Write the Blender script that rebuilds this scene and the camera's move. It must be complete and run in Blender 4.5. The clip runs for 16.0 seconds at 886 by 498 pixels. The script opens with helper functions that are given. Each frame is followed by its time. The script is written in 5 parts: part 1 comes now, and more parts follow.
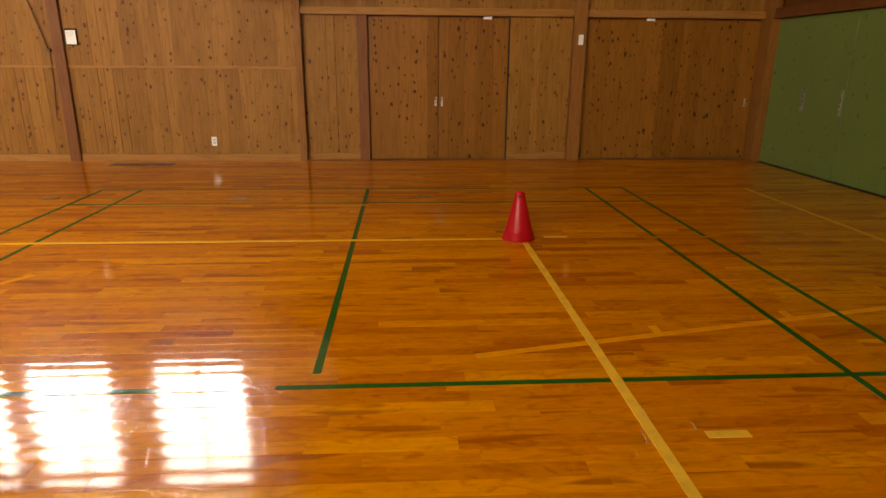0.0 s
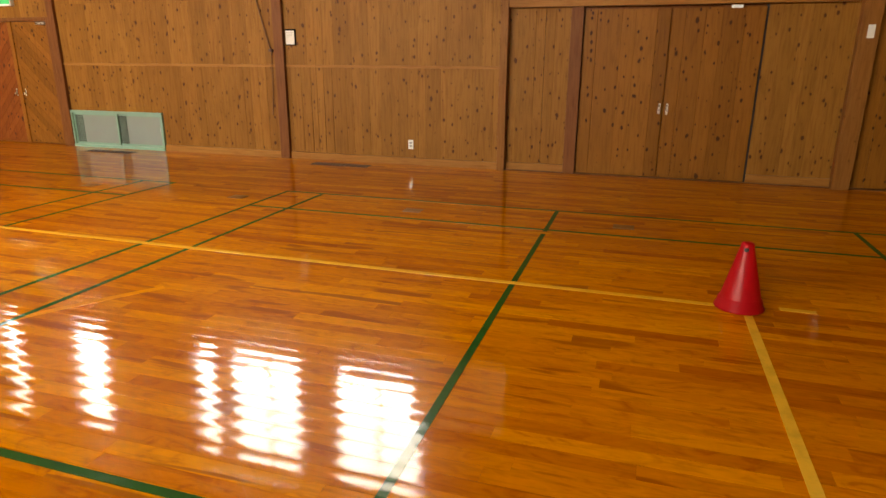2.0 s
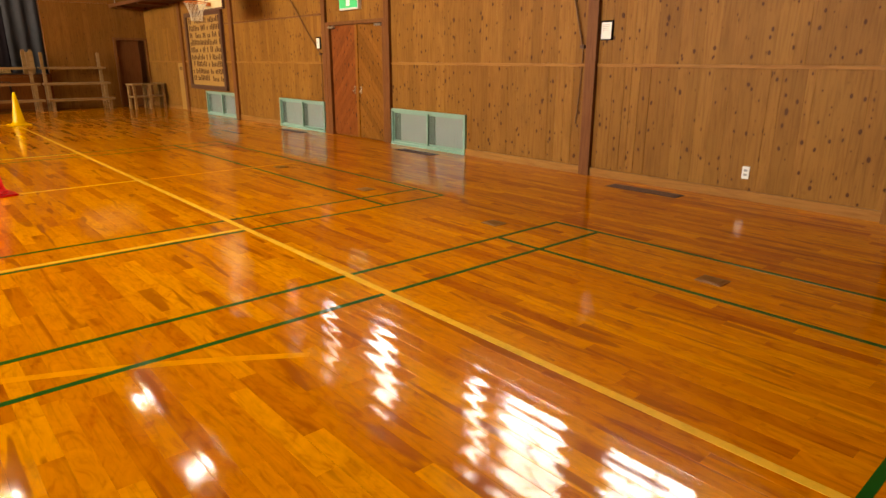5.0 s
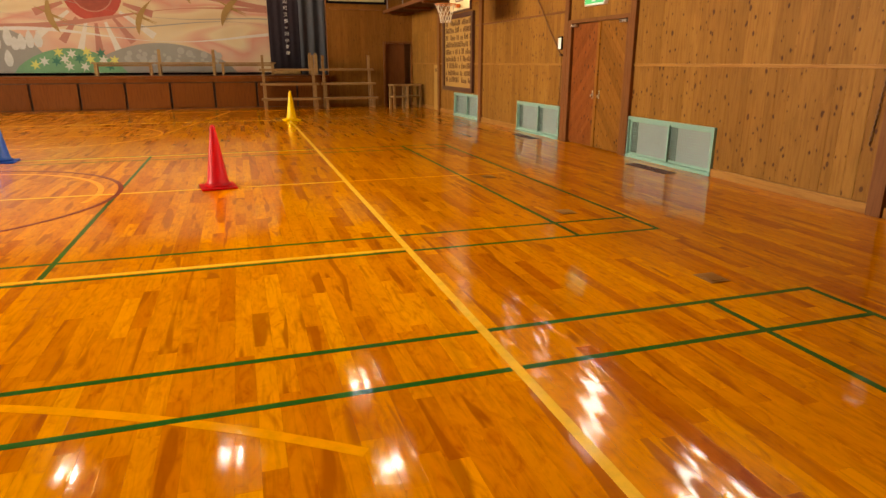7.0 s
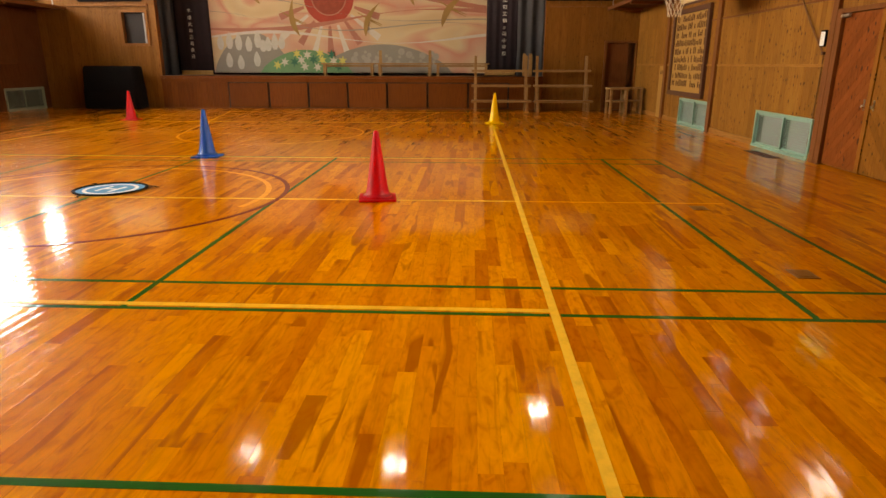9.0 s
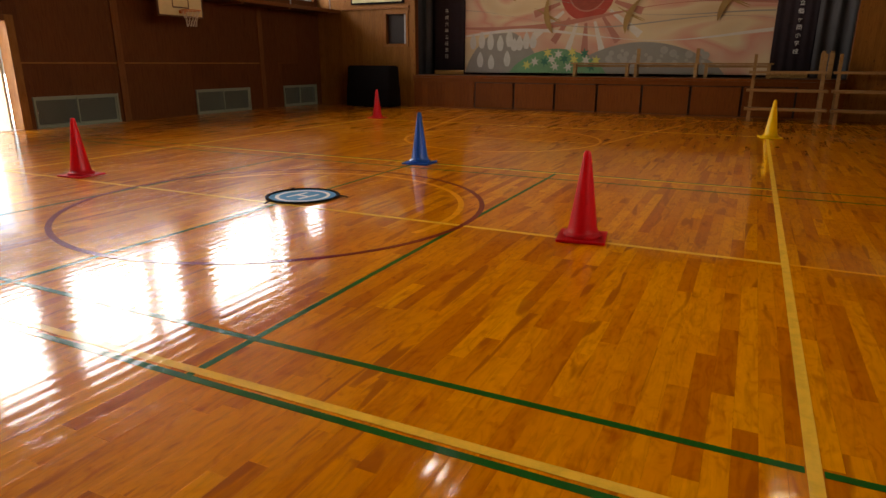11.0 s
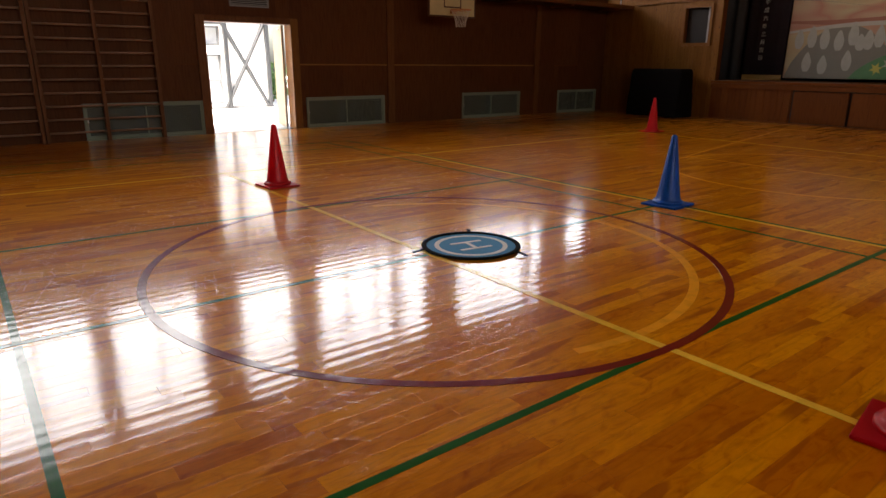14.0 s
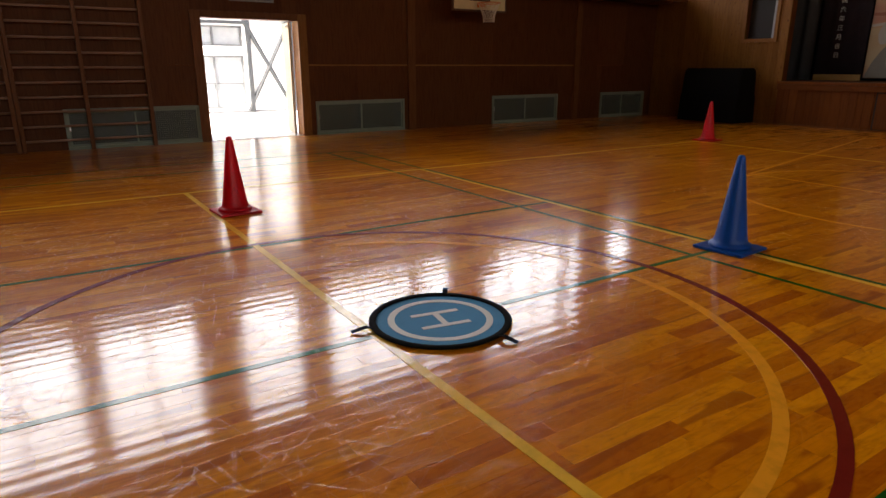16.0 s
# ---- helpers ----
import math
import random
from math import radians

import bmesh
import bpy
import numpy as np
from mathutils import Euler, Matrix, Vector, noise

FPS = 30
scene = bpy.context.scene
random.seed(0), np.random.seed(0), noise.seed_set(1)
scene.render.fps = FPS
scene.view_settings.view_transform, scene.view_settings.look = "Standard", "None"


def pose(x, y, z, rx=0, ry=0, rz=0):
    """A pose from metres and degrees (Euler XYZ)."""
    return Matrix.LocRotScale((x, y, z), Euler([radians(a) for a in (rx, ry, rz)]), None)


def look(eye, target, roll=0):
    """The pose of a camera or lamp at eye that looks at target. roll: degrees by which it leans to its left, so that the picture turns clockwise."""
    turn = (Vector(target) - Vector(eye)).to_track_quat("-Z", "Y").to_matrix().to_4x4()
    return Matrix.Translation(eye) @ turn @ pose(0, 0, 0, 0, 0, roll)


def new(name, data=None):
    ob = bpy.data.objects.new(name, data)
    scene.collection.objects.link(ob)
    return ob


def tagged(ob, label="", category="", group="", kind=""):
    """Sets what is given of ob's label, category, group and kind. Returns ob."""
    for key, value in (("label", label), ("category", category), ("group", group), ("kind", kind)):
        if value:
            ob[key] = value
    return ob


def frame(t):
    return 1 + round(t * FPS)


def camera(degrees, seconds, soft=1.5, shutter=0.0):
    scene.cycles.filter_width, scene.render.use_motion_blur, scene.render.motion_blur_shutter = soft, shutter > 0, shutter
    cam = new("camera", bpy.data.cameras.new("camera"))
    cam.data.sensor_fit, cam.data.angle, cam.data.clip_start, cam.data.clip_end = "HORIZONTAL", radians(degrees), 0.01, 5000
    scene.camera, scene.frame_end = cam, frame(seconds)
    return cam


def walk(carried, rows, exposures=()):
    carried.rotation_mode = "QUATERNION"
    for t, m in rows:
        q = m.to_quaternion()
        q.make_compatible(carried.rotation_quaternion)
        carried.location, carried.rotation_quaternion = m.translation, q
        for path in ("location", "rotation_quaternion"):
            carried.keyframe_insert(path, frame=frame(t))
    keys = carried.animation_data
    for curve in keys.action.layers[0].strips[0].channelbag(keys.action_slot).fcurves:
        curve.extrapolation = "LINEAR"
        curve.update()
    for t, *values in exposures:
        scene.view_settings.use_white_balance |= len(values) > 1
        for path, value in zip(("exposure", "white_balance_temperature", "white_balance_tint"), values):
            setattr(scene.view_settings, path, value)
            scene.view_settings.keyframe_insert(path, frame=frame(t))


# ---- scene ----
cam = camera(70.6, 16.0)
PATH = [
    (0, (-0.357, 0.25, 1.441), (-0.238, 2.162, 0.866), 0.4),
    (0.5, (-0.257, 0.524, 1.434), (-0.31, 2.438, 0.858), 0.3),
    (1, (-0.153, 0.814, 1.435), (-0.382, 2.714, 0.857), 0.3),
    (1.5, (-0.084, 1.116, 1.429), (-0.49, 2.987, 0.852), 0.3),
    (2, (-0.052, 1.41, 1.428), (-0.627, 3.236, 0.85), 0.3),
    (2.5, (-0.051, 1.728, 1.421), (-0.796, 3.492, 0.843), 0.2),
    (3, (-0.07, 2.046, 1.42), (-0.982, 3.729, 0.843), 0.2),
    (3.5, (-0.124, 2.332, 1.425), (-1.202, 3.915, 0.847), 0.2),
    (3.7, (-0.154, 2.435, 1.425), (-1.288, 3.977, 0.847), 0.3),
    (5.8, (-0.575, 3.611, 1.381), (-2.189, 4.643, 0.806), 0.1),
    (6, (-0.624, 3.715, 1.382), (-2.281, 4.676, 0.808), 0.2),
    (6.5, (-0.773, 3.966, 1.378), (-2.527, 4.735, 0.804), 0.1),
    (7, (-0.958, 4.189, 1.373), (-2.785, 4.767, 0.801), 0.0),
    (7.5, (-1.199, 4.383, 1.366), (-3.068, 4.809, 0.795), 0.1),
    (8, (-1.455, 4.566, 1.364), (-3.351, 4.85, 0.793), 0.1),
    (8.5, (-1.758, 4.714, 1.359), (-3.671, 4.829, 0.789), 0.1),
    (9, (-2.087, 4.835, 1.353), (-4.003, 4.75, 0.785), 0.1),
    (9.5, (-2.441, 4.918, 1.348), (-4.337, 4.627, 0.782), 0.1),
    (10, (-2.823, 4.966, 1.344), (-4.681, 4.487, 0.778), 0.1),
    (10.2, (-2.975, 4.978, 1.346), (-4.812, 4.428, 0.779), 0.1),
    (12.3, (-4.558, 4.859, 1.362), (-6.037, 3.637, 0.795), 0.2),
    (12.5, (-4.697, 4.831, 1.365), (-6.133, 3.559, 0.799), 0.2),
    (13, (-5.069, 4.713, 1.36), (-6.393, 3.326, 0.795), 0.2),
    (13.5, (-5.418, 4.576, 1.363), (-6.648, 3.104, 0.796), 0.2),
    (14, (-5.752, 4.413, 1.362), (-6.923, 2.894, 0.795), 0.3),
    (14.5, (-6.095, 4.21, 1.357), (-7.231, 2.665, 0.791), 0.3),
    (15, (-6.431, 3.979, 1.348), (-7.543, 2.416, 0.783), 0.3),
    (15.5, (-6.747, 3.733, 1.343), (-7.83, 2.149, 0.779), 0.1),
    (16, (-7.073, 3.47, 1.323), (-8.126, 1.865, 0.761), -0.0),
]
walk(cam, [(t, look(eye, target, roll)) for t, eye, target, roll in PATH],
     exposures=((0.0, 4.2, 8500, 13), (2.5, 4.28, 8800, 12), (6.0, 4.36, 8700, 12), (8.5, 4.2, 8800, 12), (9.5, 3.72, 8600, 13), (10.0, 3.45, 8300, 14), (12.5, 2.5, 7300, 13), (16.0, 2.26, 6800, 12)))

# ---- world, daylight, exposure ----
world = bpy.data.worlds.new("overcast_sky")
scene.world = world
world.use_nodes = True
wn = world.node_tree.nodes
sky = wn.new("ShaderNodeTexSky")
sky.sky_type = "NISHITA"
sky.sun_disc = False
sky.sun_elevation, sky.sun_rotation = radians(52), radians(64)
sky.dust_density, sky.air_density = 4.0, 1.0
world.node_tree.links.new(sky.outputs[0], wn["Background"].inputs[0])
wn["Background"].inputs[1].default_value = 0.15
sun = new("sun", bpy.data.lights.new("sun", "SUN"))
sun.data.energy, sun.data.angle, sun.data.color = 5.0, radians(20), (1.0, 0.96, 0.9)
sun.matrix_world = look((45, 22, 64), (0, 0, 0))

NORTH_WINDOWS = ((-4.60, -3.05), (-6.68, -5.12), (-7.45, -6.95), (-10.30, -9.42), (-12.15, -11.60), (-13.65, -13.20), (-17.1, -16.45))
SOUTH_WINDOWS = ((-21.75, -20.7), (-19.7, -16.25), (-15.25, -12.0), (-11.35, -10.1), (-9.25, -7.50), (-7.2, -5.2), (-4.7, -3.0))
NZ0, NZ1, SZ0, SZ1 = 3.0, 5.65, 3.28, 5.90


def s_top(x0):
    """The corner window by the stage is a low one."""
    return 4.45 if x0 < -21.0 else SZ1


SKY_S, SKY_N = 1.3, 1.12          # radiance of the bright sky in the high windows


def window_light(x0, x1, z0, z1, y, inward, radiance, spread):
    d = bpy.data.lights.new("window_daylight", "AREA")
    d.shape, d.size, d.size_y = "RECTANGLE", x1 - x0, z1 - z0
    d.energy = radiance * math.pi * (x1 - x0) * (z1 - z0)
    d.color = (1.0, 0.985, 0.95)
    d.spread = radians(spread)
    ob = new("window_daylight", d)
    xm, zm = (x0 + x1) / 2, (z0 + z1) / 2
    ob.matrix_world = look((xm, y, zm), (xm, y + inward, zm))


for a, b in NORTH_WINDOWS:
    window_light(a, b, NZ0, NZ1, 10.02, -1, SKY_N, 155)
for a, b in SOUTH_WINDOWS:
    window_light(a, b, SZ0, s_top(a), -8.80, 1, SKY_S, 138)


# ---- materials ----
def mat(name):
    m = bpy.data.materials.new(name)
    m.use_nodes = True
    nt = m.node_tree
    return m, nt, nt.nodes["Principled BSDF"]


def nd(nt, kind, **inputs):
    n = nt.nodes.new(kind)
    for k, v in inputs.items():
        n.inputs[k.replace("_", " ")].default_value = v
    return n


def ramp(nt, stops, fac):
    r = nt.nodes.new("ShaderNodeValToRGB")
    while len(r.color_ramp.elements) < len(stops):
        r.color_ramp.elements.new(0.5)
    for e, (p, c) in zip(r.color_ramp.elements, stops):
        e.position = p
        e.color = (c, c, c, 1) if isinstance(c, (int, float)) else (*c, 1)
    nt.links.new(fac, r.inputs[0])
    return r.outputs[0]


def mix(nt, a, b, fac, mode="MIX"):
    m = nt.nodes.new("ShaderNodeMix")
    m.data_type, m.blend_type = "RGBA", mode
    for sock, v in ((m.inputs[6], a), (m.inputs[7], b), (m.inputs[0], fac)):
        if isinstance(v, bpy.types.NodeSocket):
            nt.links.new(v, sock)
        elif isinstance(v, (int, float)):
            sock.default_value = v
        else:
            sock.default_value = (*v, 1)
    return m.outputs[2]


def maths(nt, op, a, b=0.0, clamp=False):
    m = nt.nodes.new("ShaderNodeMath")
    m.operation, m.use_clamp = op, clamp
    for sock, v in zip(m.inputs, (a, b)):
        if isinstance(v, bpy.types.NodeSocket):
            nt.links.new(v, sock)
        else:
            sock.default_value = v
    return m.outputs[0]


def place(nt, scale=(1, 1, 1), rot=(0, 0, 0), source="Position"):
    if source == "Position":
        out = nt.nodes.new("ShaderNodeNewGeometry").outputs["Position"]
    else:
        out = nt.nodes.new("ShaderNodeTexCoord").outputs[source]
    m = nt.nodes.new("ShaderNodeMapping")
    m.inputs["Scale"].default_value, m.inputs["Rotation"].default_value = scale, rot
    nt.links.new(out, m.inputs[0])
    return m.outputs[0]


def noise_tex(nt, vec, scale, detail=3.0, rough=0.5, distortion=0.0):
    n = nd(nt, "ShaderNodeTexNoise", Scale=scale, Detail=detail, Roughness=rough, Distortion=distortion)
    nt.links.new(vec, n.inputs["Vector"])
    return n.outputs["Fac"]


def bump(nt, height, strength, dist, bsdf, below=None):
    b = nt.nodes.new("ShaderNodeBump")
    b.inputs["Strength"].default_value, b.inputs["Distance"].default_value = strength, dist
    nt.links.new(height, b.inputs["Height"])
    if below:
        nt.links.new(below, b.inputs["Normal"])
    nt.links.new(b.outputs[0], bsdf.inputs["Normal"])
    return b.outputs[0]


def scratches(nt):
    """Fine worn scuffs in many directions, thicker in some areas of the floor."""
    total = None
    for i, ang in enumerate((0.2, 0.75, 1.3, 1.85, 2.5, 2.95)):
        turn = place(nt, (1, 1, 1), (0, 0, ang))
        squeeze = nt.nodes.new("ShaderNodeMapping")
        squeeze.inputs["Scale"].default_value = (2.0, 52, 1)
        squeeze.inputs["Location"].default_value = (3.7 * i, 1.9 * i, 0)
        nt.links.new(turn, squeeze.inputs[0])
        v = squeeze.outputs[0]
        f = noise_tex(nt, v, 1.0 + 0.11 * i, 0.5, 0.5, 0.06)
        line = ramp(nt, ((0.0, 0.0), (0.694, 0.0), (0.712, 1.0), (0.730, 0.0)), f)
        total = line if total is None else maths(nt, "MAXIMUM", total, line)
    area = ramp(nt, ((0.40, 0.0), (0.52, 1.0)), noise_tex(nt, place(nt), 0.45, 2.0))
    sep = nt.nodes.new("ShaderNodeSeparateXYZ")
    nt.links.new(place(nt), sep.inputs[0])
    # most play, and so most wear, is south of the middle of the court
    played = ramp(nt, ((0.30, 1.0), (0.52, 0.10)), maths(nt, "ADD", maths(nt, "MULTIPLY", sep.outputs[1], 0.08), 0.25))
    return maths(nt, "MULTIPLY", maths(nt, "MULTIPLY", total, played), maths(nt, "ADD", maths(nt, "MULTIPLY", area, 0.80), 0.20)), played


def floor_gloss(nt, b, rough=0.066):
    """Varnish: glossy, slightly wavy across the boards, scuffed."""
    s, played = scratches(nt)
    dull = noise_tex(nt, place(nt, (0.5, 1.5, 1)), 2.0, 4.0)
    r = maths(nt, "ADD", maths(nt, "MULTIPLY", dull, 0.06), rough - 0.03)
    r = maths(nt, "ADD", r, maths(nt, "MULTIPLY", s, 0.26))
    r = maths(nt, "ADD", r, maths(nt, "MULTIPLY", played, 0.045))
    nt.links.new(r, b.inputs["Coat Roughness"])
    b.inputs["Coat Weight"].default_value = 0.92
    b.inputs["Coat IOR"].default_value = 1.44
    b.inputs["Roughness"].default_value = 0.30
    b.inputs["IOR"].default_value = 1.07
    wave = noise_tex(nt, place(nt, (0.9, 9.0, 1)), 2.2, 2.0)
    sep = nt.nodes.new("ShaderNodeSeparateXYZ")
    nt.links.new(nt.nodes.new("ShaderNodeNewGeometry").outputs["Position"], sep.inputs[0])
    cup = maths(nt, "SINE", maths(nt, "MULTIPLY", maths(nt, "ADD", sep.outputs[1], 8.52), 2 * math.pi / 0.0905))
    swell = noise_tex(nt, place(nt, (0.6, 2.0, 1)), 1.0, 1.0)
    height = maths(nt, "ADD", maths(nt, "MULTIPLY", cup, maths(nt, "MULTIPLY", swell, 0.17)), maths(nt, "MULTIPLY", wave, 0.11))
    first = nt.nodes.new("ShaderNodeBump")
    first.inputs["Strength"].default_value, first.inputs["Distance"].default_value = 0.60, 0.0035
    nt.links.new(height, first.inputs["Height"])
    nt.links.new(bump(nt, s, 1.0, 0.00025, b, first.outputs[0]), b.inputs["Coat Normal"])
    return s


def floor_wood(name, per_object):
    m, nt, b = mat(name)
    if per_object:
        rnd = nt.nodes.new("ShaderNodeObjectInfo").outputs["Random"]
    else:
        rnd = nt.nodes.new("ShaderNodeNewGeometry").outputs["Random Per Island"]
    tone = ramp(nt, ((0.0, (0.49, 0.110, 0.001)), (0.08, (0.58, 0.150, 0.001)), (0.24, (0.66, 0.186, 0.0010)),
                     (0.66, (0.73, 0.224, 0.0012)), (1.0, (0.83, 0.292, 0.0026))), rnd)
    shift = nt.nodes.new("ShaderNodeCombineXYZ")
    nt.links.new(maths(nt, "MULTIPLY", rnd, 37.0), shift.inputs[2])
    add = nt.nodes.new("ShaderNodeVectorMath")
    nt.links.new(place(nt, (1.3, 14, 1)), add.inputs[0])
    nt.links.new(shift.outputs[0], add.inputs[1])
    grain = noise_tex(nt, add.outputs[0], 2.2, 5.0, 0.6, 0.8)
    col = mix(nt, tone, mix(nt, tone, (0.42, 0.30, 0.22), 1.0, "MULTIPLY"), ramp(nt, ((0.48, 0.0), (0.78, 0.50)), grain))
    # soft flame figure that crosses the boards' length
    addf = nt.nodes.new("ShaderNodeVectorMath")
    nt.links.new(place(nt, (3.2, 7.0, 1)), addf.inputs[0])
    nt.links.new(shift.outputs[0], addf.inputs[1])
    flame = ramp(nt, ((0.26, (0.78, 0.62, 0.48)), (0.46, (1.0, 1.0, 1.0)), (0.70, (1.10, 1.15, 1.2))), noise_tex(nt, addf.outputs[0], 1.8, 3.0, 0.55, 1.6))
    col = mix(nt, col, flame, 1.0, "MULTIPLY")
    # heartwood streaks on some boards
    add2 = nt.nodes.new("ShaderNodeVectorMath")
    nt.links.new(place(nt, (0.9, 7, 1)), add2.inputs[0])
    nt.links.new(shift.outputs[0], add2.inputs[1])
    # now and then a broad dark band runs along the grain over several boards
    band_v = noise_tex(nt, place(nt, (0.28, 2.6, 1)), 1.0, 2.0, 0.5, 0.8)
    col = mix(nt, col, (0.30, 0.060, 0.003), ramp(nt, ((0.70, 0.0), (0.73, 0.55), (0.76, 0.15)), band_v))
    heart = ramp(nt, ((0.625, 0.0), (0.67, 0.72)), noise_tex(nt, add2.outputs[0], 1.2, 1.5, 0.45, 0.6))
    col = mix(nt, col, (0.34, 0.070, 0.003), heart)
    worn = ramp(nt, ((0.3, 0.0), (0.75, 0.30)), noise_tex(nt, place(nt), 0.8, 3.0))
    col = mix(nt, col, mix(nt, col, (1.25, 1.35, 1.6), 1.0, "MULTIPLY"), worn)
    s = floor_gloss(nt, b)
    nt.links.new(mix(nt, col, (0.85, 0.62, 0.36), maths(nt, "MULTIPLY", s, 0.14)), b.inputs["Base Color"])
    return m


def line_paint(name, color):
    m, nt, b = mat(name)
    wear = noise_tex(nt, place(nt), 9.0, 5.0, 0.65)
    col = mix(nt, color, tuple(c * 0.80 for c in color), ramp(nt, ((0.45, 0.0), (0.7, 1.0)), wear))
    nt.links.new(col, b.inputs["Base Color"])
    floor_gloss(nt, b, 0.085)
    b.inputs["Coat Weight"].default_value = 0.65
    return m


def knotty(name, light, dark, knot, rough=0.42, grain_dir="Z", knots=1.0, bumpy=0.25):
    """Planed softwood with knots; boards vary in tone."""
    m, nt, b = mat(name)
    rnd = nt.nodes.new("ShaderNodeObjectInfo").outputs["Random"]
    isl = nt.nodes.new("ShaderNodeNewGeometry").outputs["Random Per Island"]
    tone_v = maths(nt, "FRACT", maths(nt, "ADD", rnd, isl))
    tone = mix(nt, dark, light, tone_v)
    sep = nt.nodes.new("ShaderNodeSeparateXYZ")
    nt.links.new(nt.nodes.new("ShaderNodeNewGeometry").outputs["Position"], sep.inputs[0])
    u = maths(nt, "ADD", sep.outputs[0], sep.outputs[1])
    flat = nt.nodes.new("ShaderNodeCombineXYZ")
    nt.links.new(u, flat.inputs[0])
    nt.links.new(maths(nt, "ADD", sep.outputs[2], maths(nt, "MULTIPLY", tone_v, 20.0)), flat.inputs[1])

    def scaled(s):
        mp = nt.nodes.new("ShaderNodeMapping")
        mp.inputs["Scale"].default_value = s
        nt.links.new(flat.outputs[0], mp.inputs[0])
        return mp.outputs[0]
    along = (22, 1.6, 1) if grain_dir == "Z" else (1.6, 22, 1)
    grain = noise_tex(nt, scaled(along), 1.6, 4.0, 0.6, 0.5)
    col = mix(nt, tone, mix(nt, tone, (0.55, 0.42, 0.33), 1.0, "MULTIPLY"), ramp(nt, ((0.45, 0.0), (0.8, 0.8)), grain))
    if knots:
        wob = nd(nt, "ShaderNodeTexNoise", Scale=1.0, Detail=2.0)
        nt.links.new(scaled((14, 10, 1)), wob.inputs["Vector"])
        for (sx, sz), base, gain in (((5.2, 3.2), 0.28, 0.170), ((9.0, 5.6), 0.28, 0.215)):
            warp = nt.nodes.new("ShaderNodeVectorMath")
            warp.operation = "MULTIPLY_ADD"
            nt.links.new(wob.outputs["Color"], warp.inputs[0])
            warp.inputs[1].default_value = (0.16, 0.16, 0.0)
            nt.links.new(scaled((sx, sz, 1)), warp.inputs[2])
            vor = nd(nt, "ShaderNodeTexVoronoi", Scale=1.0, Randomness=1.0)
            vor.voronoi_dimensions = "2D"
            nt.links.new(warp.outputs[0], vor.inputs["Vector"])
            csep = nt.nodes.new("ShaderNodeSeparateColor")
            nt.links.new(vor.outputs["Color"], csep.inputs[0])
            size = maths(nt, "MULTIPLY", maths(nt, "SUBTRACT", csep.outputs[0], base), gain * knots)
            edge = maths(nt, "SUBTRACT", size, vor.outputs["Distance"])
            k = ramp(nt, ((0.0, 0.0), (0.035, 1.0)), edge)
            halo = ramp(nt, ((0.0, 0.0), (0.14, 0.5)), maths(nt, "ADD", edge, 0.07))
            col = mix(nt, col, mix(nt, col, (0.55, 0.40, 0.30), 1.0, "MULTIPLY"), halo)
            col = mix(nt, col, knot, k)
    stain = ramp(nt, ((0.5, 0.0), (0.75, 0.35)), noise_tex(nt, scaled((1, 1, 0)), 1.3, 3.0))
    col = mix(nt, col, mix(nt, col, (0.70, 0.60, 0.52), 1.0, "MULTIPLY"), stain)
    nt.links.new(col, b.inputs["Base Color"])
    nt.links.new(maths(nt, "ADD", maths(nt, "MULTIPLY", grain, 0.2), rough - 0.02), b.inputs["Roughness"])
    b.inputs["IOR"].default_value = 1.22
    bump(nt, grain, bumpy, 0.002, b)
    return m


def plain(name, color, rough=0.5, metal=0.0, vary=0.12, scale=6.0, bumps=0.05, ior=1.45):
    m, nt, b = mat(name)
    f = noise_tex(nt, place(nt, source="Object"), scale, 4.0, 0.6)
    col = mix(nt, tuple(c * (1 - vary) for c in color), tuple(min(1.0, c * (1 + vary)) for c in color), f)
    nt.links.new(col, b.inputs["Base Color"])
    fine = noise_tex(nt, place(nt, source="Object"), scale * 9, 3.0)
    nt.links.new(maths(nt, "ADD", maths(nt, "MULTIPLY", fine, 0.16), rough - 0.08, True), b.inputs["Roughness"])
    b.inputs["Metallic"].default_value = metal
    b.inputs["IOR"].default_value = ior
    if bumps:
        bump(nt, fine, bumps, 0.002, b)
    return m


M_FLOOR = floor_wood("varnished_floor_boards", False)
M_FLOOR_PIECE = floor_wood("varnished_floor_board", True)
M_GREEN_LINE = line_paint("green_line", (0.008, 0.105, 0.011))
M_YELLOW_LINE = line_paint("yellow_line", (0.98, 0.54, 0.055))
M_ORANGE_LINE = line_paint("orange_line", (0.95, 0.36, 0.018))
M_WORN_LINE = line_paint("worn_orange_line", (0.90, 0.34, 0.006))
M_RED_LINE = line_paint("red_line", (0.204, 0.0153, 0.0085))
M_WALL = knotty("knotty_wall_board", (0.278, 0.124, 0.023), (0.212, 0.088, 0.014), (0.075, 0.024, 0.006))
M_WESTWALL = knotty("stage_wall_board", (0.235, 0.098, 0.018), (0.190, 0.074, 0.012), (0.060, 0.020, 0.006), 0.42, "Z", 0.6)
M_DOORWOOD = knotty("knotty_door_board", (0.250, 0.098, 0.014), (0.180, 0.066, 0.008), (0.050, 0.016, 0.004), 0.38)
M_DIAGWOOD = knotty("red_diagonal_door_board", (0.2295, 0.0629, 0.01275), (0.17, 0.0425, 0.00765), (0.0595, 0.017, 0.0068), 0.38)
M_TRIM = knotty("trim_wood", (0.328, 0.1476, 0.03608), (0.287, 0.1214, 0.02706), (0.082, 0.0328, 0.00984), 0.4, "X", 0.0)
